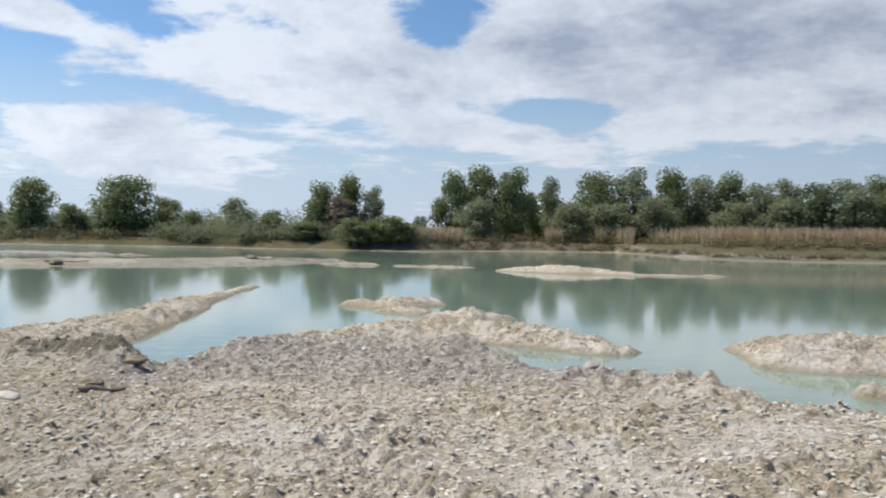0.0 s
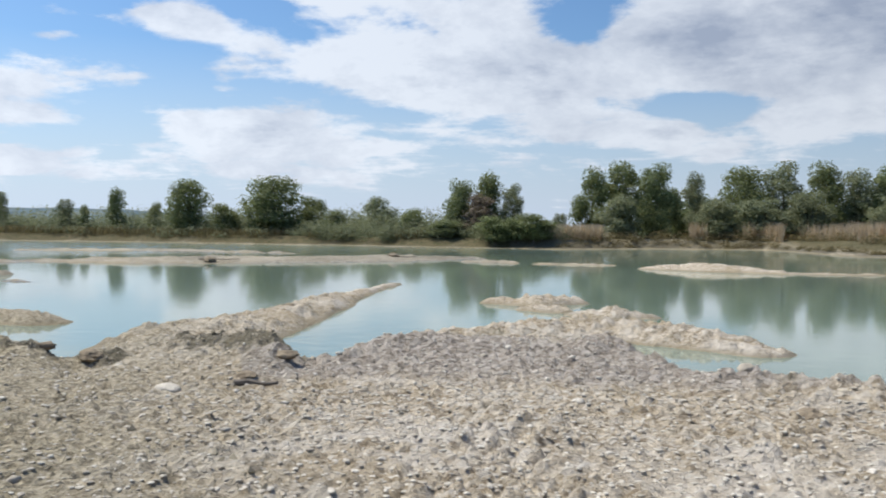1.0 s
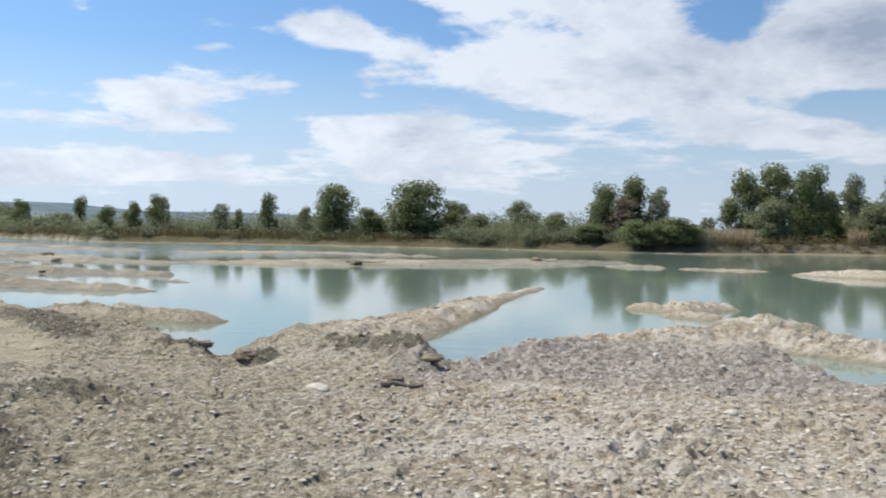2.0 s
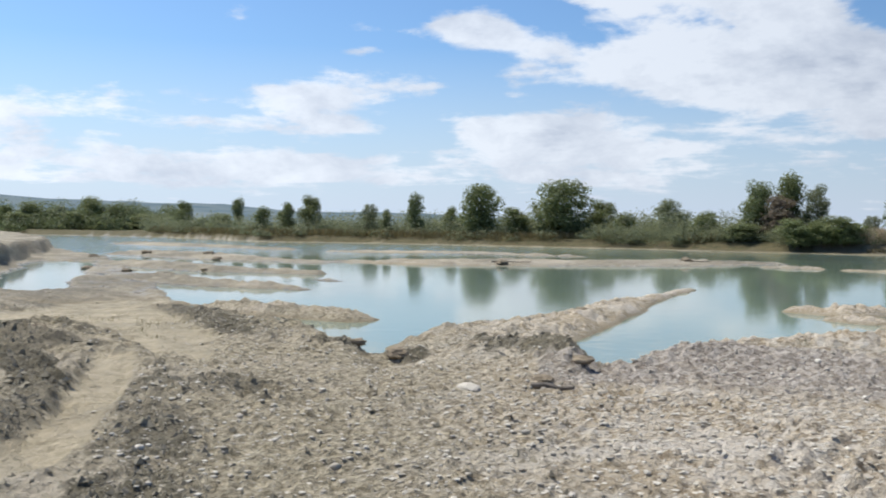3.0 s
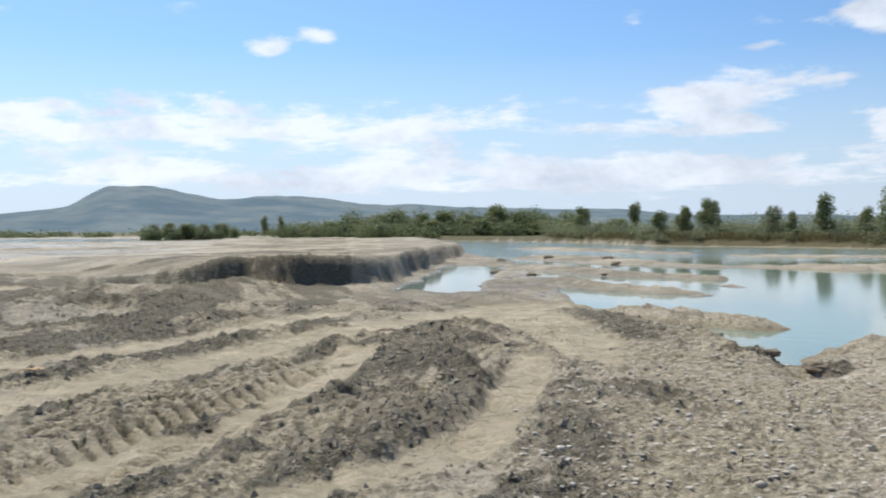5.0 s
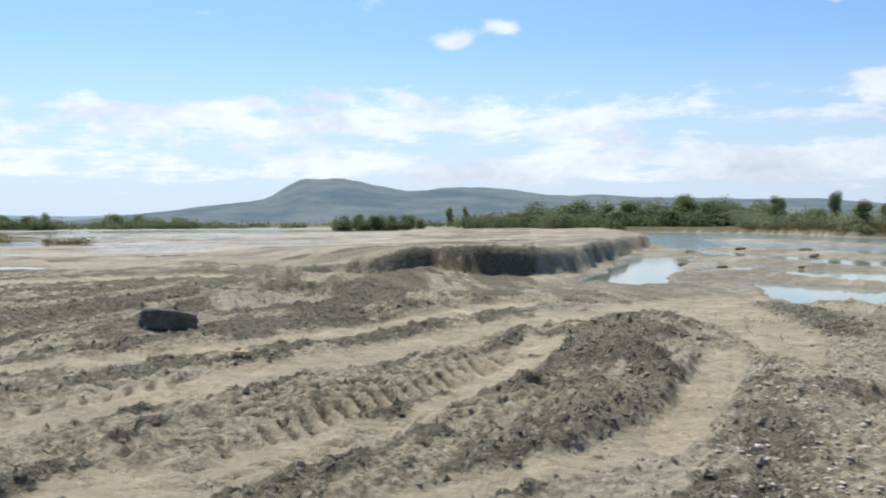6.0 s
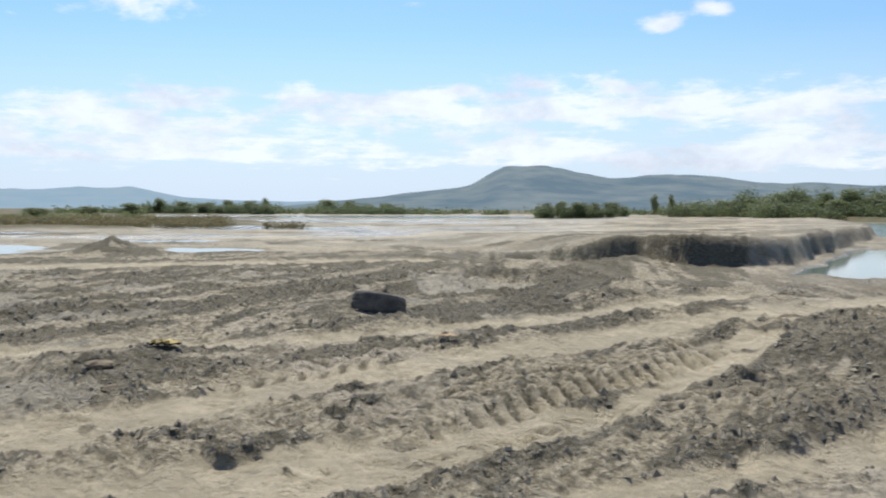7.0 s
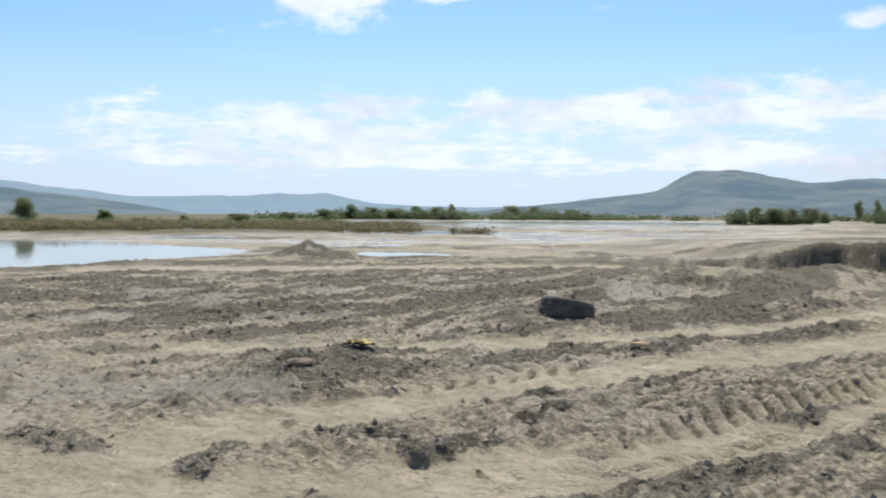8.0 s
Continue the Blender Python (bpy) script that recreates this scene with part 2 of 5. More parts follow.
def stone_material(name, a, b):
    k = Mat(name, 0.75)
    rnd = k.n.new("ShaderNodeNewGeometry").outputs["Random Per Island"]
    rob = k.n.new("ShaderNodeObjectInfo").outputs["Random"]
    mixr = k.math("FRACT", k.math("ADD", rnd, rob))
    col = k.mix(mixr, c(*a), c(*b))
    k.color(k.mix(k.ramp(k.noise(30, 4), 0.35, 0.7, 0.0, 0.5), col, c(0.30, 0.27, 0.22)))
    k.bump(k.noise(60, 3), 0.4, 0.01)
    return k.m


M_GROUND = ground_material()
M_WATER = water_material("turbid_water", c(0.21, 0.285, 0.23), 0.06, 0.5)
M_PUDDLE = water_material("puddle_water", c(0.24, 0.25, 0.22), 0.05, 0.2)
M_BARK = plain_noise("bark", (0.10, 0.085, 0.07), (0.20, 0.175, 0.15), 6)
M_LEAF = leaf_material("leaf_green", (0.15, 0.19, 0.08), (0.27, 0.31, 0.145))
M_LEAF_GREY = leaf_material("leaf_grey_green", (0.18, 0.215, 0.12), (0.31, 0.34, 0.205))
M_LEAF_DARK = leaf_material("leaf_dark_green", (0.115, 0.155, 0.075), (0.21, 0.255, 0.13))
M_LEAF_BROWN = leaf_material("leaf_bare_twigs", (0.17, 0.145, 0.11), (0.27, 0.225, 0.17))
M_REED = leaf_material("dry_reed", (0.44, 0.365, 0.245), (0.62, 0.525, 0.38))
M_BRUSH = leaf_material("dry_brush", (0.15, 0.135, 0.065), (0.27, 0.235, 0.125))
M_STONE = stone_material("river_stone", (0.42, 0.375, 0.31), (0.80, 0.76, 0.68))
M_CRUMB = stone_material("earth_crumbs", (0.215, 0.19, 0.138), (0.42, 0.375, 0.28))
M_CLOD = plain_noise("dark_clod", (0.16, 0.13, 0.095), (0.33, 0.275, 0.20), 9, 0.95, 0.8)
M_RUBBER = plain_noise("old_rubber", (0.085, 0.080, 0.073), (0.23, 0.21, 0.18), 7, 0.75, 0.3)
M_YELLOW = plain_noise("yellow_plastic", (0.50, 0.37, 0.09), (0.64, 0.51, 0.22), 12, 0.5, 0.1)
M_BLACK = plain_noise("black_plastic", (0.012, 0.012, 0.012), (0.03, 0.03, 0.03), 12, 0.6, 0.1)
M_ORANGE = plain_noise("orange_plastic", (0.46, 0.28, 0.12), (0.60, 0.44, 0.26), 12, 0.5, 0.1)


# ---- shape of the land ----
def hash2(ix, iy, seed):
    h = (ix.astype(np.int64) * 374761393 + iy.astype(np.int64) * 668265263 + seed * 974634777) & 0x7FFFFFFF
    h = ((h ^ (h >> 13)) * 1274126177) & 0x7FFFFFFF
    h = ((h ^ (h >> 16)) * 69069 + 12345) & 0x7FFFFFFF
    return h / 0x7FFFFFFF


def vnoise(x, y, seed=0):
    """Smooth noise, -1 to 1."""
    ix, iy = np.floor(x), np.floor(y)
    fx, fy = x - ix, y - iy
    fx, fy = fx * fx * fx * (fx * (fx * 6 - 15) + 10), fy * fy * fy * (fy * (fy * 6 - 15) + 10)
    a, b = hash2(ix, iy, seed), hash2(ix + 1, iy, seed)
    d, e = hash2(ix, iy + 1, seed), hash2(ix + 1, iy + 1, seed)
    return 2 * ((a + (b - a) * fx) * (1 - fy) + (d + (e - d) * fx) * fy) - 1


def fbm(x, y, octaves=4, seed=0, gain=0.5):
    total, amp, norm = 0.0, 1.0, 0.0
    for o in range(octaves):
        ca, sb = math.cos(0.7 * o), math.sin(0.7 * o)
        total = total + amp * vnoise((x * ca - y * sb) * 2.03**o, (x * sb + y * ca) * 2.03**o, seed + 17 * o)
        norm, amp = norm + amp, amp * gain
    return total / norm


def sm(t):
    t = np.clip(t, 0, 1)
    return t * t * (3 - 2 * t)


def along(x, y, pts):
    """Distance to a polyline of (x, y, half width, height), with the width and height at the nearest place."""
    best, bw, bh = np.full(np.shape(x), 1e9), np.ones(np.shape(x)), np.zeros(np.shape(x))
    if len(pts) == 1:
        pts = [pts[0], (pts[0][0] + 0.01, pts[0][1], pts[0][2], pts[0][3])]
    for (ax, ay, aw, ah), (bx, by, w2, h2) in zip(pts, pts[1:]):
        vx, vy = bx - ax, by - ay
        t = np.clip(((x - ax) * vx + (y - ay) * vy) / (vx * vx + vy * vy), 0, 1)
        dist = np.hypot(x - ax - t * vx, y - ay - t * vy)
        near = dist < best
        best = np.where(near, dist, best)
        bw, bh = np.where(near, aw + (w2 - aw) * t, bw), np.where(near, ah + (h2 - ah) * t, bh)
    return best, bw, bh


def stones(x, y, size, seed):
    """Domes of scattered round stones, 0 to 1, one to a cell."""
    u, v = x / size, y / size
    iu, iv = np.floor(u), np.floor(v)
    best = np.zeros(np.shape(x))
    for du in (-1, 0, 1):
        for dv in (-1, 0, 1):
            cu, cv = iu + du, iv + dv
            px, py = cu + 0.15 + 0.7 * hash2(cu, cv, seed), cv + 0.15 + 0.7 * hash2(cu, cv, seed + 5)
            rad = 0.25 + 0.38 * hash2(cu, cv, seed + 9)
            q = 1 - ((u - px) ** 2 + (v - py) ** 2) / rad**2
            best = np.maximum(best, np.sqrt(np.clip(q, 0, 1)) * rad)
    return best


def lugs(x, y, pts):
    """Rows of slanted lug prints along a polyline: relief from -1 to 1, and how strongly they show."""
    relief, show = np.zeros(np.shape(x)), np.zeros(np.shape(x))
    run, best = 0.0, np.full(np.shape(x), 1e9)
    for (ax, ay, aw, ah), (bx, by, w2, h2) in zip(pts, pts[1:]):
        vx, vy = bx - ax, by - ay
        length = math.hypot(vx, vy)
        t = np.clip(((x - ax) * vx + (y - ay) * vy) / (length * length), 0, 1)
        side = ((x - ax) * vy - (y - ay) * vx) / length
        dist = np.hypot(x - ax - t * vx, y - ay - t * vy)
        near = dist < best
        best = np.where(near, dist, best)
        w, up = aw + (w2 - aw) * t, ah + (h2 - ah) * t
        wave = np.sin((run + t * length + 0.8 * np.abs(side)) * math.tau / 0.27)
        gap = sm((np.abs(side) - 0.05) / 0.05)
        relief = np.where(near, np.clip(wave * 2.2, -1, 1) * gap, relief)
        show = np.where(near, up * (1 - sm((dist / w - 0.75) / 0.35)), show)
        run += length
    return relief, show


def polar(az, d):
    return -d * math.sin(radians(az)), d * math.cos(radians(az))


# edge of the near shore: azimuth, distance
SHORE = [(-180, 9), (-60, 11), (-22, 11), (-16, 11.2), (-11.5, 11.8), (-7, 12.2), (-2.5, 12.6), (0, 13.8), (4.5, 15.6), (8, 15.4), (12, 14.6),
         (15, 13.9), (18, 12.9), (21.1, 14.2), (23, 15.4), (28, 16.6), (30.4, 15.9), (33, 15.3), (36, 17.6), (40.6, 22.4), (44.5, 27.5),
         (45.8, 33), (47.5, 50), (49.5, 72), (51.2, 92), (52.5, 125), (54, 200), (56, 3000), (150, 3000), (180, 9)]
FAR_EDGE = [(-180, 80), (-60, 74), (-21, 76), (-16, 73), (-11.5, 77), (-6.5, 95), (0, 93), (5, 87), (13, 92), (26, 104), (33, 115), (40, 121),
            (45, 158), (50, 178), (56, 200), (180, 400)]
FAR_BANK = [(-180, 84), (-60, 78), (-21, 80), (-16, 77), (-11.5, 81), (-6.5, 97), (0, 95), (5, 89), (13, 94), (26, 106), (33, 117), (40, 123), (45, 160),
            (50, 182), (56, 210), (180, 420)]
BARS = [  # gravel spits, islands and mud flats: (x, y, half width, height)
    [(-8.0, 14.8, 1.3, 0.22), (-8.0, 17.2, 1.3, 0.25), (-8.0, 20.0, 1.15, 0.22), (-8.1, 23.5, 0.85, 0.19), (-8.3, 27.0, 0.42, 0.13), (-8.4, 29.5, 0.3, 0.10), (-8.5, 33.0, 0.22, 0.06)],
    [(-4.1, 17.7, 0.35, 0.08), (-3.0, 18.2, 0.7, 0.16), (-1.8, 18.7, 1.0, 0.24), (-0.4, 18.9, 1.1, 0.26), (0.9, 18.1, 0.95, 0.24), (1.9, 16.9, 0.5, 0.14)],
    [(-4.1, 26.0, 0.45, 0.10), (-2.9, 25.8, 0.8, 0.15), (-2.0, 26.6, 0.5, 0.16)],
    [(-2.9, 24.1, 0.35, 0.08), (-2.2, 23.8, 0.5, 0.10)],
    [(-1.5, 23.0, 0.45, 0.10), (-0.7, 22.7, 0.6, 0.16), (0.2, 22.8, 0.3, 0.08)],
]
BARS += [
    [(4.7, 17.4, 0.8, 0.22), (5.4, 16.4, 1.7, 0.34), (8.5, 16.6, 2.0, 0.34), (13, 17.5, 2.2, 0.34)],
    [(4.8, 12.9, 0.3, 0.10), (6.5, 12.7, 0.4, 0.14), (9, 13.0, 0.5, 0.16)],
    [(0.2, 49.4, 0.6, 0.15), (1.6, 48.8, 1.2, 0.36), (3.6, 47.6, 1.3, 0.38), (6.2, 46.4, 0.6, 0.14)],
    [(6.2, 46.6, 0.4, 0.08), (10.6, 46.8, 0.4, 0.08)],
    [(-9.4, 55.0, 0.7, 0.14), (-7.2, 54.3, 0.6, 0.12)],
    [(-5.6, 53.8, 0.3, 0.08), (-3.4, 53.4, 0.5, 0.14), (-2.0, 52.8, 0.3, 0.06)],
    [(-11.0, 60.5, 1.0, 0.14), (-15, 57.2, 3.2, 0.24), (-20, 52.8, 3.6, 0.26), (-27, 48.8, 3.6, 0.24), (-32, 47.5, 2.0, 0.14)],
]
BARS += [
    [(-26, 66, 0.9, 0.12), (-35, 68, 1.5, 0.16), (-45, 64, 1.6, 0.16)],
    [(-12.6, 18.0, 0.7, 0.16), (-14.2, 18.4, 1.1, 0.2), (-16.5, 18.6, 1.0, 0.2)],
    [(-19.8, 25.4, 0.6, 0.12), (-24, 25.6, 1.0, 0.2), (-28, 27, 1.3, 0.24)],
    [(-25.5, 33.8, 0.7, 0.12), (-30, 34.0, 1.5, 0.2), (-38, 36, 2.2, 0.26)],
    [(-33, 44.5, 1.0, 0.12), (-40, 46, 2.4, 0.22), (-52, 50, 3.0, 0.26)],
    [(-52, 66, 1.2, 0.14), (-64, 70, 2.2, 0.2), (-78, 74, 3.0, 0.26)],
    [(-21.5, 30.2, 0.5, 0.07), (-22.6, 30.4, 0.3, 0.06)],
]
MOUNDS = [  # heaps on the near shore: (x, y, half width, height)
    [(-4.0, 11.3, 0.45, 0.10), (-3.5, 12.0, 0.5, 0.18), (-2.8, 12.6, 0.5, 0.20), (-2.0, 12.8, 0.6, 0.08), (-1.2, 12.8, 0.6, 0.04), (-0.55, 12.8, 0.45, 0.18), (0.1, 12.5, 0.6, 0.05), (0.8, 11.8, 0.7, 0.02)],
    [(1.0, 10.6, 0.7, 0.05), (1.9, 10.4, 0.6, 0.16), (2.2, 9.9, 0.5, 0.05)],
    [(-4.3, 10.5, 0.55, 0.20), (-5.0, 11.5, 0.7, 0.22), (-6.3, 12.6, 0.8, 0.16)],
    [(-7.0, 11.3, 0.5, 0.12), (-8.2, 11.6, 0.6, 0.10), (-9.6, 12.2, 0.7, 0.06)],
    [(-9.6, 6.6, 1.1, 0.14), (-10.8, 8.0, 1.1, 0.20), (-9.0, 8.0, 0.9, 0.14)],
    [(-7.4, 4.0, 0.55, 0.04), (-8.6, 5.0, 0.6, 0.06)],
    [(-6.6, 3.4, 0.3, 0.03), (-7.3, 5.0, 0.35, 0.05), (-8.3, 6.7, 0.4, 0.08)],
]
MOUNDS += [
    [(-6.2, 6.0, 0.6, 0.16), (-7.0, 7.4, 0.6, 0.14)],
    [(-7.9, -0.3, 0.4, 0.03), (-8.3, 0.6, 0.45, 0.04), (-8.6, 1.6, 0.4, 0.03)],
    [(-10.8, -1.4, 0.5, 0.16), (-11.4, -0.6, 0.4, 0.12)],
    [(-14.6, 0.6, 0.6, 0.16), (-15.4, 1.6, 0.6, 0.16), (-16.2, 2.4, 0.5, 0.12)],
    [(-19.5, 3.0, 0.8, 0.20), (-21, 6.5, 1.0, 0.30), (-20, 9.0, 0.8, 0.18)],
    [(-26, 9.0, 1.2, 0.35), (-29, 13, 1.6, 0.4), (-33, 15.5, 1.5, 0.3)],
    [(-38.5, -4.4, 1.0, 0.15), (-39.6, -3.3, 1.3, 0.55), (-39.8, -2.0, 1.0, 0.25)],
]
TRACKS = [  # wheel tracks pressed into the soil: (x, y, half width, depth)
    [(-5.6, 2.2, 0.30, 0.05), (-5.85, 3.25, 0.32, 0.06), (-5.9, 3.85, 0.32, 0.08), (-6.27, 4.79, 0.31, 0.08), (-6.9, 5.61, 0.30, 0.08), (-8.01, 6.87, 0.30, 0.08), (-8.9, 7.8, 0.25, 0.05)],
    [(-6.6, -3.0, 0.7, 0.06), (-8.6, -0.5, 0.75, 0.07), (-9.8, 1.0, 0.7, 0.07), (-11.2, 3.8, 0.65, 0.08), (-12.5, 5.8, 0.7, 0.08), (-13.8, 8.2, 0.8, 0.06),
     (-16.6, 13.2, 1.1, 0.04), (-19.5, 17.5, 1.6, 0.02)],
    [(-5.4, -3.4, 0.9, 0.05), (-6.0, -1.2, 0.85, 0.06), (-6.5, 0.4, 0.7, 0.07), (-7.0, 1.7, 0.55, 0.08), (-7.8, 2.9, 0.5, 0.08), (-9.4, 5.0, 0.45, 0.08), (-11.2, 7.0, 0.45, 0.07), (-13.0, 9.0, 0.5, 0.04)],
]
TRACKS += [
    [(-8.6, 8.6, 0.5, 0.04), (-10.6, 10.4, 0.8, 0.04), (-13.2, 12.0, 1.2, 0.03), (-16.5, 14.0, 1.5, 0.02)],
    [(-12.5, -3.0, 0.5, 0.04), (-12.6, 1.0, 0.5, 0.05), (-13.6, 4.2, 0.5, 0.05), (-16, 8.0, 0.6, 0.04), (-19, 12.2, 0.7, 0.03)],
    [(-30, -8.0, 2.2, 0.02), (-31, 0, 1.8, 0.02), (-33, 8, 1.5, 0.02)],
    [(-62, -20, 5.0, 0.02), (-64, -8, 5.0, 0.02), (-60, 6, 4.0, 0.02), (-64, 22, 3.0, 0.02), (-66, 44, 2.0, 0.02)],
]
CLOD_RIDGES = [  # rows of dark turned-up clods: (azimuth, distance, half width, height)
    [(71.5, 8.4, 0.25, 0.05), (67.5, 9.6, 0.40, 0.09), (63.5, 10.9, 0.35, 0.07), (61, 11.9, 0.2, 0.05)],
    [(67, 7.4, 0.20, 0.09), (64.3, 7.9, 0.30, 0.13), (62, 8.3, 0.15, 0.07)],
    [(60.5, 9.3, 0.15, 0.07), (58, 9.8, 0.30, 0.12), (55, 9.8, 0.20, 0.06)],
    [(58.0, 13.6, 0.35, 0.15), (54.6, 13.6, 0.60, 0.13), (51.3, 12.9, 0.40, 0.12)],
    [(60.0, 7.7, 0.20, 0.06), (57.5, 8.1, 0.35, 0.07), (54.5, 8.8, 0.25, 0.08)],
    [(50.6, 7.8, 0.25, 0.12), (48.2, 8.7, 0.30, 0.10), (46.5, 9.6, 0.2, 0.06)],
    [(50.5, 11.4, 0.20, 0.12), (47.8, 11.6, 0.25, 0.10)],
]
CLOD_RIDGES += [
    [(90.0, 7.0, 0.14, 0.06), (88, 7.2, 0.20, 0.10), (86, 7.3, 0.12, 0.05)],
    [(85.5, 7.8, 0.10, 0.04), (83, 8.1, 0.15, 0.06), (80.9, 8.5, 0.10, 0.04)],
    [(79.0, 7.8, 0.12, 0.06), (76.0, 8.7, 0.22, 0.08), (73.0, 9.7, 0.12, 0.05)],
    [(102.5, 6.9, 0.15, 0.07), (100.0, 7.2, 0.14, 0.10)],
    [(97.0, 10.2, 0.20, 0.12), (94.8, 9.9, 0.22, 0.14), (94.2, 9.2, 0.2, 0.08), (91.6, 9.4, 0.15, 0.06)],
    [(93.8, 7.2, 0.12, 0.05), (91.4, 7.4, 0.15, 0.07)],
    [(110.5, 8.3, 0.2, 0.07), (108.5, 7.8, 0.25, 0.09)],
    [(105.5, 9.0, 0.18, 0.05), (102.5, 8.9, 0.22, 0.07)],
]
CLOD_RIDGES += [
    [(107.5, 12.9, 0.25, 0.12), (104.0, 12.6, 0.3, 0.13)],
    [(96.5, 12.2, 0.25, 0.10), (93.0, 12.6, 0.3, 0.08)],
    [(84.0, 13.6, 0.35, 0.10), (80.0, 14.8, 0.45, 0.12), (76, 15.5, 0.3, 0.08)],
    [(20.8, 11.4, 0.25, 0.08), (23.5, 11.8, 0.4, 0.12), (26.5, 12.9, 0.4, 0.10)],
    [(29.0, 13.8, 0.4, 0.10), (32.0, 13.2, 0.5, 0.12), (35.5, 13.6, 0.45, 0.10)],
    [(17.0, 13.0, 0.25, 0.06), (14.5, 13.6, 0.25, 0.06)],
    [(96.0, 39.4, 0.9, 0.12), (94.2, 39.6, 1.3, 0.14), (92.8, 39.8, 0.9, 0.10)],
    [(75.0, 18.5, 0.4, 0.14), (70.0, 19.5, 0.6, 0.18), (66, 20.0, 0.4, 0.1)],
]
CLOD_RIDGES = [[(-d * math.sin(radians(a)), d * math.cos(radians(a)), w, up) for a, d, w, up in row] for row in CLOD_RIDGES]
TREADS = [  # lug prints of heavy tyres: (x, y, half width, depth)
    [(-7.4, 1.2, 0.4, 0.05), (-8.4, 2.5, 0.5, 0.06), (-9.3, 3.8, 0.55, 0.07), (-10.6, 5.7, 0.45, 0.05)],
    [(-7.2, 3.5, 0.4, 0.05), (-7.6, 4.4, 0.5, 0.06), (-7.9, 5.4, 0.4, 0.05)],
    [(-9.6, -0.4, 0.3, 0.04), (-10.3, 0.7, 0.35, 0.05), (-10.9, 1.8, 0.3, 0.04)],
    [(-6.6, 1.4, 0.25, 0.04), (-7.1, 2.5, 0.3, 0.05), (-7.7, 3.4, 0.25, 0.04)],
]
PUDDLES = [  # (x, y, half width, depth)
    [(-35, -12.5, 2.2, 0.18), (-46, -13, 6.5, 0.20), (-56, -19, 6.0, 0.18), (-66, -32, 6, 0.18)],
    [(-42.5, -1.6, 1.5, 0.26), (-44.5, 0.6, 2.6, 0.28), (-45.5, 2.6, 1.2, 0.24)],
    [(-55.5, -4.0, 1.6, 0.24), (-57, -0.5, 2.2, 0.24), (-58.5, 3.0, 1.2, 0.22)],
    [(-96, -6, 5, 0.18), (-92, 8, 7, 0.2), (-90, 17, 4, 0.16)],
    [(-150, 2, 9, 0.18), (-148, 18, 12, 0.2), (-140, 36, 8, 0.18)],
    [(-225, 16, 34, 0.2), (-222, 44, 40, 0.2), (-200, 68, 28, 0.2)],
    [(-80, 19, 2.5, 0.18), (-78, 24, 3.0, 0.2), (-74, 31, 2.0, 0.16)],
]
SCARP_Y, SCARP_X = [10, 14.5, 16.6, 17.6, 18.9, 21.5, 27.5, 36.5, 52, 66, 110, 3000], [-38.5, -37.5, -35.2, -32.0, -31.0, -31.9, -38.3, -48.2, -65, -84, -137, -3600]




